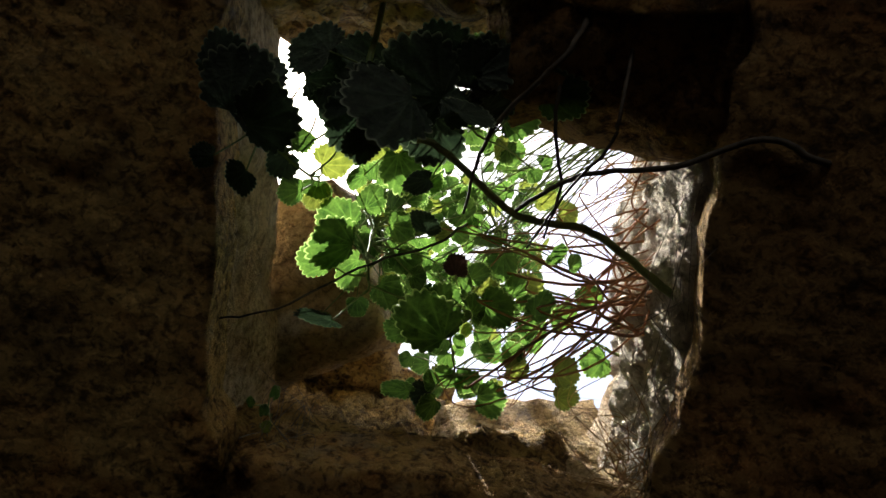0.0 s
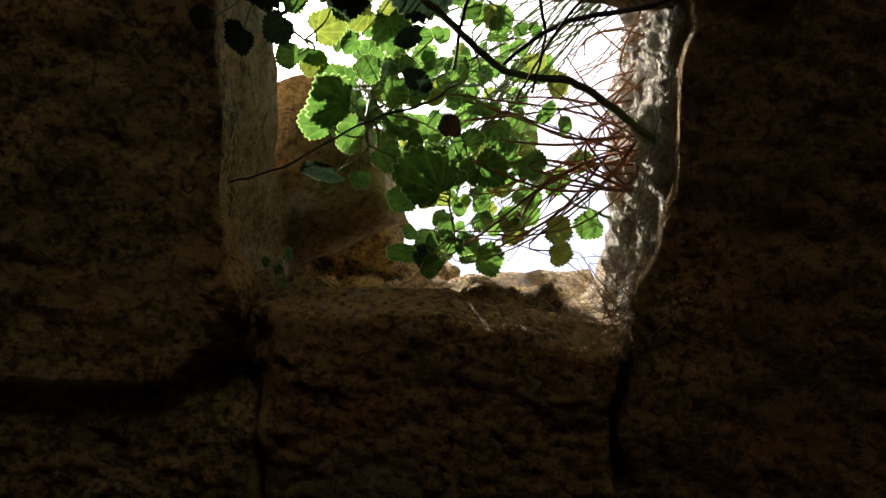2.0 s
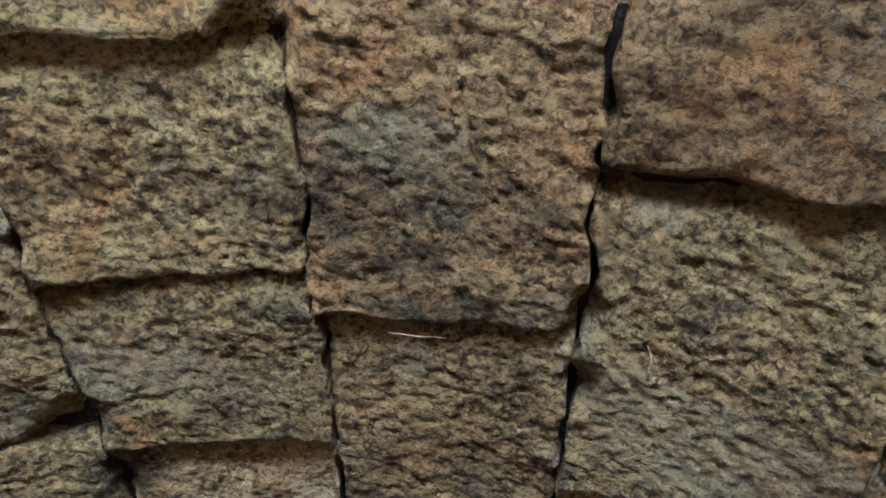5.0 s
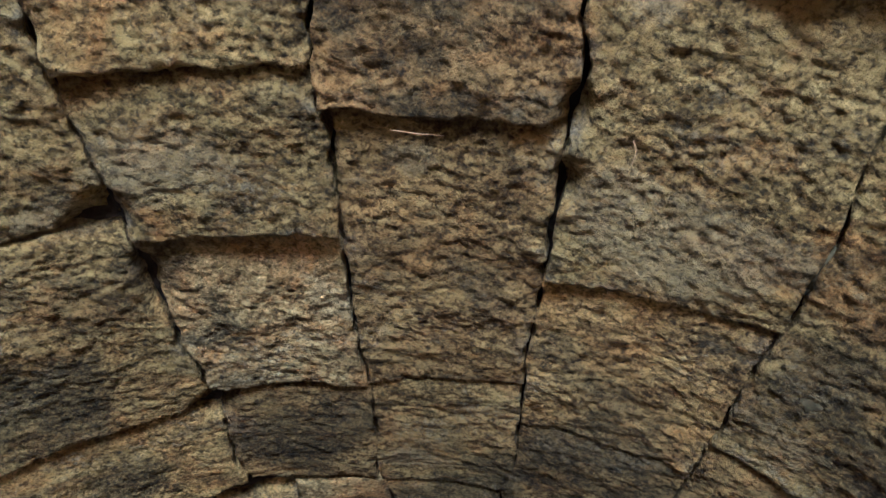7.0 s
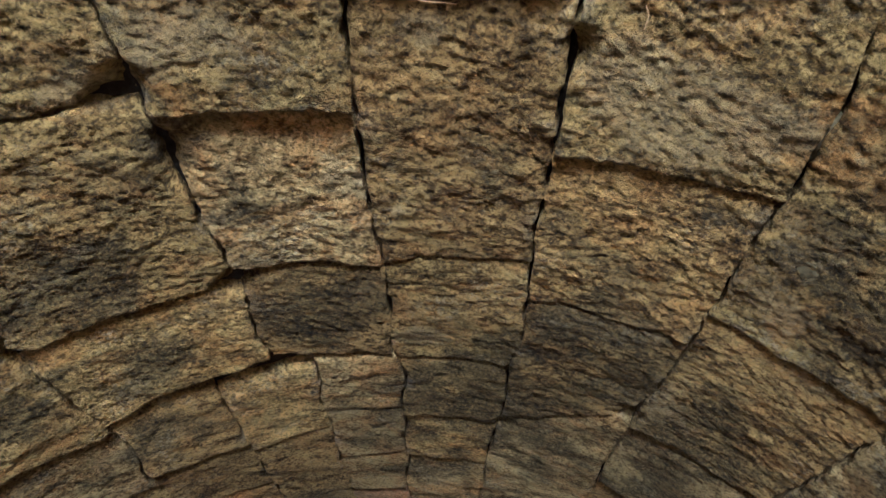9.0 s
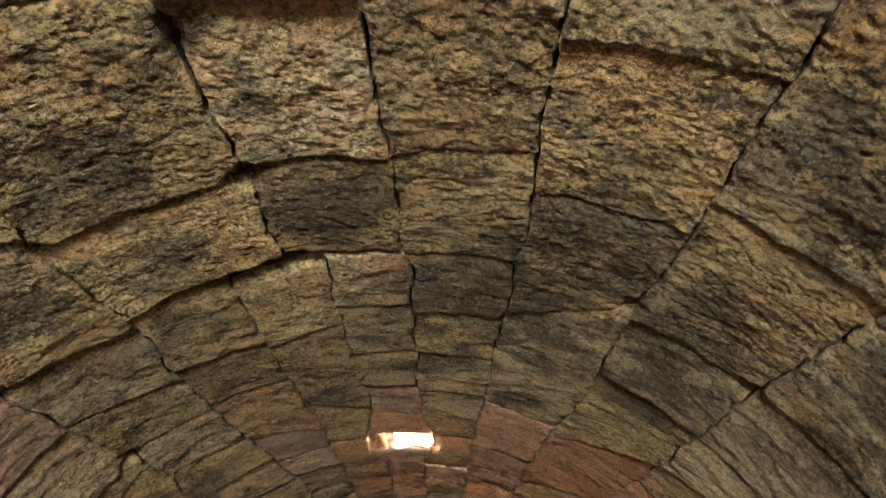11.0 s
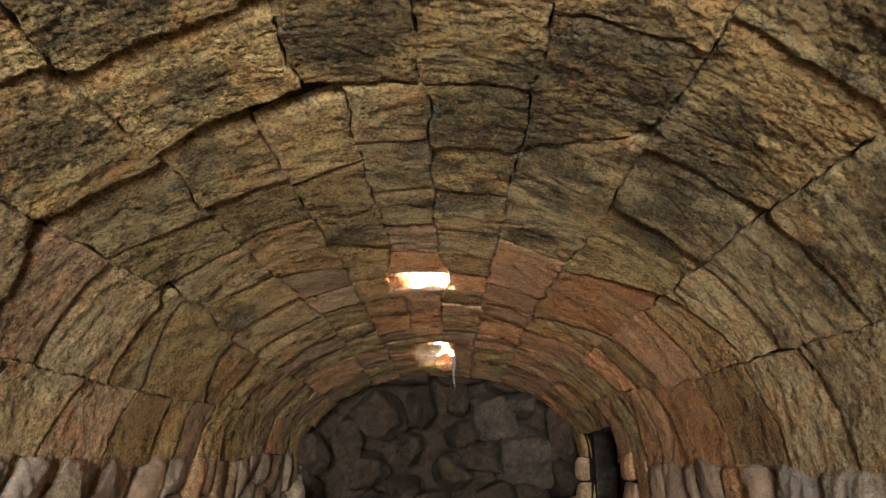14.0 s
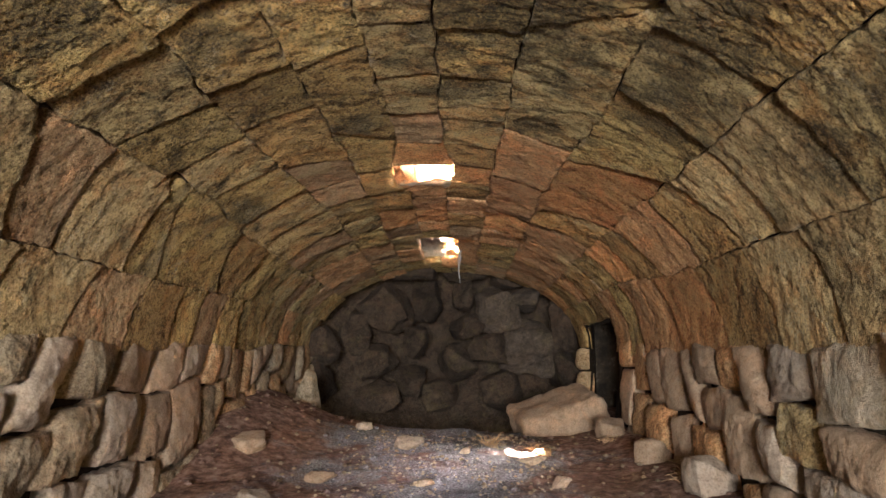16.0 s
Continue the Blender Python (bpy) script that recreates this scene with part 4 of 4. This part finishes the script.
plant("leafy plant hanging from the rear edge of the shaft, shade put into its dark leaves", (-0.02, -0.30, 2.868), [(-0.03, -0.16, 2.74), (-0.02, -0.05, 2.56), (0.06, 0.0, 2.54)], [
    (-0.06, -0.03, 2.45, 0.12, "D"), (-0.03, -0.06, 2.48, 0.12, "D"), (-0.10, -0.01, 2.47, 0.085, "D"), (0.03, -0.03, 2.47, 0.075, "D"), (-0.09, 0.02, 2.45, 0.05, "D"),
    (-0.01, 0.00, 2.52, 0.09, "D"), (-0.05, 0.05, 2.60, 0.066, "G"), (-0.02, 0.06, 2.50, 0.045, "D"), (-0.11, 0.07, 2.60, 0.035, "G"), (0.14, -0.06, 2.50, 0.068, "G"),
    (0.11, -0.08, 2.55, 0.05, "G"), (0.05, -0.09, 2.50, 0.075, "D"), (-0.01, -0.10, 2.52, 0.085, "D"), (-0.10, -0.08, 2.52, 0.09, "D"), (-0.16, -0.09, 2.5, 0.085, "D"), (0.1, -0.03, 2.58, 0.06, "G"), (0.065, -0.055, 2.52, 0.08, "D"), (0.04, -0.08, 2.5, 0.08, "D"), (-0.08, -0.045, 2.47, 0.08, "D"), (0.013, -0.034, 2.50, 0.075, "D")], 2, 26, (-0.25, -0.12, 2.55, 0.15, 0.05, 2.85))
plant("bright green plant trailing across the shaft", (-0.30, 0.20, 3.19), [(-0.20, 0.17, 3.05), (-0.11, 0.15, 2.82), (-0.09, 0.18, 2.62), (-0.08, 0.22, 2.56)], [
    (-0.12, 0.15, 2.50, 0.085, "G"), (-0.15, 0.18, 2.55, 0.064, "G"), (-0.13, 0.13, 2.60, 0.066, "G"), (-0.11, 0.20, 2.60, 0.06, "G"), (-0.13, 0.24, 2.47, 0.066, "D"),
    (-0.05, 0.14, 2.65, 0.053, "G"), (-0.01, 0.12, 2.55, 0.05, "D"), (-0.10, 0.11, 2.70, 0.055, "G"), (-0.06, 0.24, 2.65, 0.058, "G"), (-0.10, 0.18, 2.75, 0.058, "G"),
    (-0.04, 0.20, 2.70, 0.056, "G"), (-0.07, 0.12, 2.75, 0.058, "G"), (-0.04, 0.10, 2.75, 0.058, "G")], 3, 64, (-0.17, 0.03, 2.62, 0.06, 0.32, 3.05))
plant("leafy stem drooping to the lip of the shaft", (0.42, 0.34, 2.80), [(0.28, 0.30, 2.98), (0.12, 0.28, 2.92), (0.05, 0.30, 2.76), (0.06, 0.40, 2.74)], [
    (0.01, 0.26, 2.55, 0.098, "G"), (0.03, 0.25, 2.65, 0.063, "G"), (-0.01, 0.25, 2.70, 0.056, "G"), (0.11, 0.26, 2.68, 0.071, "G"), (0.08, 0.27, 2.70, 0.055, "G"),
    (0.16, 0.37, 2.80, 0.051, "G"), (0.01, 0.43, 2.72, 0.055, "D"), (0.12, 0.43, 2.72, 0.069, "G"), (0.08, 0.41, 2.75, 0.049, "G"), (0.05, 0.41, 2.75, 0.058, "G"),
    (0.17, 0.40, 2.80, 0.053, "Y"), (0.24, 0.37, 2.72, 0.057, "Y"), (0.25, 0.42, 2.74, 0.049, "Y"), (0.12, 0.39, 2.85, 0.042, "G"), (0.04, 0.19, 2.62, 0.04, "W")], 4, 40, (-0.04, 0.2, 2.68, 0.2, 0.45, 3.0))
plant("sunlit plant rooted on the bright side of the shaft", (0.40, 0.38, 2.83), [(0.30, 0.36, 2.95), (0.20, 0.27, 2.98), (0.12, 0.16, 2.90), (0.08, 0.06, 2.86)], [
    (0.19, 0.16, 2.65, 0.043, "G"), (0.18, 0.09, 2.75, 0.043, "Y"), (0.10, 0.17, 2.80, 0.061, "G"), (0.13, 0.21, 2.80, 0.061, "G"), (0.12, 0.04, 2.85, 0.042, "G"),
    (0.09, 0.01, 2.85, 0.042, "G"), (0.19, 0.03, 2.85, 0.034, "G"), (0.13, -0.04, 2.80, 0.048, "G"), (0.11, 0.26, 2.85, 0.052, "G"), (0.30, 0.27, 2.85, 0.062, "G"),
    (0.26, 0.31, 2.85, 0.063, "G"), (0.21, 0.35, 2.90, 0.066, "G"), (0.33, 0.39, 2.85, 0.064, "G"), (0.05, 0.10, 2.85, 0.040, "G"), (0.19, 0.27, 2.90, 0.065, "Y"),
    (0.24, 0.19, 2.75, 0.038, "G")], 5, 105, (0.0, 0.05, 2.88, 0.25, 0.50, 3.25))
plant("small green shoot in the corner of the lip", (-0.225, 0.47, 2.66), [(-0.225, 0.45, 2.64), (-0.22, 0.43, 2.60)], [
    (-0.21, 0.40, 2.60, 0.022, "G"), (-0.22, 0.42, 2.58, 0.018, "G"), (-0.235, 0.40, 2.56, 0.020, "G"), (-0.21, 0.43, 2.55, 0.018, "Y")], 6, stem_r=0.0015)


def twig(points, r0, r1, material, label, seed=0):
    v, f = tube(bend(points, 6, 0.0015, seed), (r0, r1), 7)
    return thing("twig", mesh_of("twig", v, f, material), label, "twig", "twigs across the shaft")


twig([(-0.09, -0.20, 2.62), (-0.09, 0.0, 2.45), (-0.01, 0.01, 2.50), (0.06, 0.06, 2.55), (0.12, 0.10, 2.58), (0.21, 0.11, 2.58), (0.27, 0.14, 2.58), (0.36, 0.20, 2.56)], 0.004, 0.0065, STEM,
     "thick greyish-green stem lying across the shaft", 1)
twig([(0.46, -0.02, 2.44), (0.42, -0.01, 2.40), (0.36, -0.03, 2.42), (0.28, 0.01, 2.45), (0.19, 0.03, 2.50), (0.14, 0.06, 2.52), (0.11, 0.09, 2.55)], 0.0045, 0.0028, BARK, "dark bare twig jutting under the vault", 2)
twig([(0.18, -0.20, 2.52), (0.14, -0.11, 2.46), (0.08, -0.04, 2.48), (0.05, 0.02, 2.50), (0.04, 0.10, 2.55)], 0.0042, 0.002, BARK, "dark bare twig from the rear edge", 3)
twig([(0.15, -0.21, 2.55), (0.14, -0.09, 2.50), (0.14, -0.02, 2.50), (0.16, 0.05, 2.52), (0.16, 0.13, 2.60)], 0.003, 0.0018, BARK, "thin dark twig from the rear edge", 4)
twig([(-0.30, 0.28, 2.55), (-0.19, 0.24, 2.50), (-0.09, 0.18, 2.52), (0.0, 0.15, 2.56), (0.05, 0.12, 2.60)], 0.0014, 0.002, BARK, "thin dark twig reaching from the side block", 5)
twig([(0.24, -0.20, 2.55), (0.20, -0.05, 2.43), (0.20, -0.01, 2.45), (0.17, 0.05, 2.50), (0.13, 0.14, 2.55)], 0.0026, 0.0016, BARK, "thin dark twig from the rear edge", 6)


def fan(foot, aims, n, seed, r=0.0016, sag=0.05, spread=(0.05, 0.12, 0.05)):
    """Dry stems that fan out from one place."""
    rnd = random.Random(seed)
    pieces = []
    for _ in range(n):
        a = Vector(foot) + Vector([rnd.gauss(0, s * 0.5) for s in spread])
        b = Vector([rnd.uniform(lo, hi) for lo, hi in aims])
        mid = (a + b) / 2 + Vector((rnd.gauss(0, .02), rnd.gauss(0, .03), rnd.gauss(0, .02) - sag * rnd.random()))
        q = b + Vector((rnd.gauss(0, .03), rnd.gauss(0, .03), rnd.gauss(0, .02)))
        rr = r * rnd.uniform(0.5, 1.5)
        pieces.append(tube(bend([a, mid, b, q], 4, 0.0008, rnd.randint(0, 999)), (rr, rr * 0.5), 5))
    return pieces


def tangle(name, label, material, *args):
    v, f = join(fan(*args))
    return thing(name, mesh_of(name, v, f, material), label, "dry stems", kind="stuff")


def shrub(label, material, foot, *args):
    root = new("stem_clump", None)
    root.location = foot
    tagged(root, label, "shrub", "stem clumps at the shaft")
    for v, f in fan(foot, *args):
        part("stem", mesh_of("stem", [p - Vector(foot) for p in v], f, material), root)


shrub("tangle of dry reddish-brown stems against the sunlit block", REDSTEM, (0.37, 0.24, 2.77), [(0.06, 0.28), (0.12, 0.42), (2.62, 2.84)], 32, 31, 0.0023)
shrub("crowd of short rusty stalks on the sunlit block", REDSTEM, (0.41, 0.08, 2.80), [(0.22, 0.37), (0.0, 0.24), (2.70, 2.92)], 18, 32, 0.0019, 0.01)
shrub("bundle of thin green stems in the sun", STEM, (0.32, -0.07, 2.88), [(-0.06, 0.16), (-0.02, 0.30), (2.78, 2.95)], 40, 33, 0.0016, 0.02, (0.06, 0.08, 0.05))
shrub("loose sheaf of pale dry stalks over the sunlit block", STRAW, (0.40, 0.03, 2.95), [(0.10, 0.30), (-0.04, 0.26), (2.84, 3.0)], 18, 37, 0.0014, 0.02, (0.05, 0.10, 0.05))
tangle("straw", "bleached straw and rootlets in the corner of the lip", STRAW, (0.32, 0.43, 2.52), [(0.20, 0.34), (0.36, 0.50), (2.46, 2.66)], 40, 34, 0.0008, 0.01, (0.03, 0.03, 0.05))
tangle("rootlets", "thin dry rootlets by the shoot on the lip", ROOT, (-0.20, 0.46, 2.58), [(-0.24, -0.14), (0.38, 0.46), (2.54, 2.64)], 16, 35, 0.0006, 0.01, (0.04, 0.02, 0.03))
tangle("hanging_fibres", "dry fibres hanging along the edge of the sunlit block", ROOT, (0.335, 0.22, 2.50), [(0.318, 0.345), (0.02, 0.46), (2.40, 2.60)], 16, 36, 0.0006, 0.01, (0.01, 0.25, 0.06))

# ---- small things caught in the joints ----
def cobweb(at, size, seed, label):
    """A dusty web bunched in a joint: a sagging, ragged skin."""
    rnd = random.Random(seed)
    g = np.linspace(-1, 1, 12)
    uu, vv = np.meshgrid(g, g, indexing="ij")
    uu, vv = uu.ravel(), vv.ravel()
    flat = np.stack([uu, vv, 0 * uu + seed], -1)
    rr = np.sqrt(uu ** 2 + vv ** 2) + 0.25 * fbm(flat, 2.0, 2, seed)
    p = np.stack([uu * size[0] + 0.01 * fbm(flat, 3, 2, seed + 1), vv * size[1] + 0.01 * fbm(flat, 3, 2, seed + 2), -0.022 * np.clip(1 - rr, 0, 1) - 0.006 * fbm(flat, 5, 2, seed + 3)], -1)
    faces = [f for f in grid_faces(12, 12) if np.mean([rr[i] for i in f]) < 0.95]
    ob = thing("cobweb", mesh_of("cobweb", p, faces, DUST), label, "cobweb", "cobwebs in the joints", m=at)
    ob.modifiers.new("thick", "SOLIDIFY").thickness = 0.003
    return ob


cobweb(pose(0.845, 1.284, 2.15, 0, 36, 10), (0.035, 0.075), 3, "dusty brown cobweb bunched in a joint of the vault")
cobweb(pose(0.93, 1.66, 2.065, 0, 40, -20), (0.05, 0.06), 8, "grey dusty cobweb over a dark stone")
twig([(-0.07, 1.135, 2.405), (-0.01, 1.137, 2.398), (0.05, 1.145, 2.402)], 0.0013, 0.0007, STRAW, "loose straw caught in a vault joint", 11)
twig([(0.43, 1.09, 2.335), (0.432, 1.10, 2.30), (0.425, 1.12, 2.285)], 0.001, 0.0006, STRAW, "short straw hanging from a vault joint", 12)

# ---- things on the floor ----
def ground_z(x, y):
    return float(floor_height(np.array([x]), np.array([y]))[0])


def rock(x, y, size, seed, material, label, turn=0, sink=0.2, lean=0, n=12, boxy=0.55):
    return thing("rock", rock_mesh(size, seed, material, n, 0.12, boxy), label, "rock", "rocks on the floor",
                 m=pose(x, y, ground_z(x, y) + size[2] * (0.5 - sink), lean, 0, turn))


thing("boulder", block_mesh((0.86, 0.75, 0.46), 501, ROSY, 0.016, 0.05, 0.06), "large slanting brownish boulder by the recess", "rock", "rocks on the floor",
      m=pose(0.98, 7.2, ground_z(0.98, 7.2) + 0.10, 8, -17, 6))
rock(-0.43, 5.75, (0.23, 0.18, 0.13), 502, ASHY, "pale angular stone on grey grit", 20)
rock(-0.87, 6.3, (0.13, 0.12, 0.08), 503, ASHY, "small whitish stone on the soil", 50)
rock(0.02, 5.5, (0.09, 0.08, 0.05), 504, PALE, "small white pebble on grey grit")
rock(-1.22, 4.25, (0.20, 0.17, 0.10), 505, ASHY, "round reddish stone in the soil", 10)
rock(-0.95, 4.85, (0.24, 0.16, 0.08), 506, ROSY, "flat reddish-brown stone in the soil", 70)
rock(0.52, 5.25, (0.20, 0.14, 0.07), 507, GREY, "flat greyish stone near the patch of sunlight", 30)
rock(0.62, 5.55, (0.16, 0.12, 0.07), 508, RUSTY, "reddish stone near the patch of sunlight", 15)
rock(0.62, 4.6, (0.12, 0.10, 0.08), 509, ASHY, "small pale stone on the soil", 45)
rock(-0.25, 4.7, (0.14, 0.11, 0.05), 510, GREY, "flat grey stone on the grit", 25)
rock(1.36, 5.2, (0.26, 0.22, 0.2), 511, ROSY, "brown stone fallen from the side wall", 40)
rock(1.30, 6.2, (0.3, 0.24, 0.2), 512, ROSY, "rusty stone fallen at the wall's foot", 10)
rock(-1.55, 5.3, (0.3, 0.25, 0.16), 513, ROSY, "reddish stone sunk in the heaped soil", 80)
rock(-1.62, 7.3, (0.4, 0.3, 0.5), 514, GREY, "upright greenish-grey stone by the end wall", 80)
rock(1.45, 4.3, (0.30, 0.26, 0.24), 515, ASHY, "rough grey stone at the wall's foot", 10)


def scatter(name, label, material, n, size, box, seed):
    rnd = random.Random(seed)
    pieces = []
    for _ in range(n):
        x, y, s = rnd.uniform(box[0], box[1]), rnd.uniform(box[2], box[3]), size * rnd.uniform(0.4, 1.0) ** 2 * 2
        c = Vector((x, y, ground_z(x, y) + s * 0.15))
        v = [Vector(p) for p in ((1, 0, 0), (-1, 0, 0), (0, 1, 0), (0, -1, 0), (0, 0, 1), (0, 0, -1), (.7, .7, .4), (-.7, .6, .5), (.6, -.7, .5), (-.6, -.7, .3))]
        v = [c + Vector((p.x * rnd.uniform(.6, 1), p.y * rnd.uniform(.6, 1), p.z * rnd.uniform(.4, .7))) * s * 0.5 for p in v]
        f = [(4, 0, 6), (4, 6, 2), (4, 2, 7), (4, 7, 1), (4, 1, 9), (4, 9, 3), (4, 3, 8), (4, 8, 0), (5, 6, 0), (5, 2, 6), (5, 7, 2), (5, 1, 7), (5, 9, 1), (5, 3, 9), (5, 8, 3), (5, 0, 8)]
        pieces.append((v, f))
    v, f = join(pieces)
    return thing(name, mesh_of(name, v, f, material, True), label, "pebbles", kind="stuff")


scatter("pebbles", "scattered grey and brown pebbles on the soil", GREY, 420, 0.030, (-1.9, 1.5, 3.4, 6.9), 61)
scatter("white_grit", "white stone chips strewn over the middle of the floor", PALE, 900, 0.018, (-1.0, 0.7, 3.5, 6.6), 62)
scatter("red_clods", "reddish clods of earth along the walls", SOIL, 220, 0.04, (-1.95, 1.55, 3.3, 7.0), 63)


def tuft(x, y, n, high, seed, label):
    rnd = random.Random(seed)
    pieces = []
    for _ in range(n):
        a = Vector((rnd.gauss(0, .03), rnd.gauss(0, .03), 0))
        d = Vector((rnd.gauss(0, 1), rnd.gauss(0, 1), rnd.uniform(0.3, 1.4))).normalized() * high * rnd.uniform(.5, 1)
        pieces.append(tube(bend([a, a + d * .5 + Vector((0, 0, .01)), a + d + Vector((rnd.gauss(0, .02), rnd.gauss(0, .02), -.02))], 3), (0.0022, 0.001), 4))
        if rnd.random() < 0.6:
            e = a + d * 0.6
            pieces.append(tube([e, e + Vector((rnd.gauss(0, .03), rnd.gauss(0, .03), .02))], (0.0016, 0.0008), 4))
    v, f = join(pieces)
    return thing("dry_tuft", mesh_of("dry_tuft", v, f, STRAW), label, "dry grass", "dry tufts on the floor", m=pose(x, y, ground_z(x, y) - 0.005))


tuft(0.24, 5.95, 44, 0.20, 71, "dry straw-coloured tuft beside the patch of sunlight")
tuft(0.60, 5.85, 26, 0.13, 72, "low dry tuft beside the patch of sunlight")
tuft(1.40, 4.55, 40, 0.15, 73, "dry tuft at the foot of the brown wall")
tuft(1.22, 6.0, 22, 0.10, 74, "sparse dry tuft on red soil")
tuft(1.15, 4.15, 22, 0.10, 75, "sparse dry tuft on red soil")

# root that hangs from the far opening
rv, rf = join([tube(bend([(0.035, 7.72, 2.20), (0.0, 7.62, 2.02), (-0.01, 7.60, 1.85), (-0.02, 7.59, 1.58)], 6, 0.012, 5), (0.018, 0.008), 7),
               tube(bend([(0.035, 7.70, 2.22), (0.015, 7.61, 2.0), (-0.03, 7.60, 1.78), (-0.01, 7.59, 1.52)], 6, 0.012, 6), (0.010, 0.004), 6),
               tube(bend([(0.035, 7.74, 2.18), (-0.015, 7.61, 2.0), (-0.01, 7.595, 1.68)], 6, 0.012, 7), (0.009, 0.004), 6)])
thing("hanging_root", mesh_of("hanging_root", rv, rf, ROOT), "whitish fibrous root hanging from the far opening", "root")
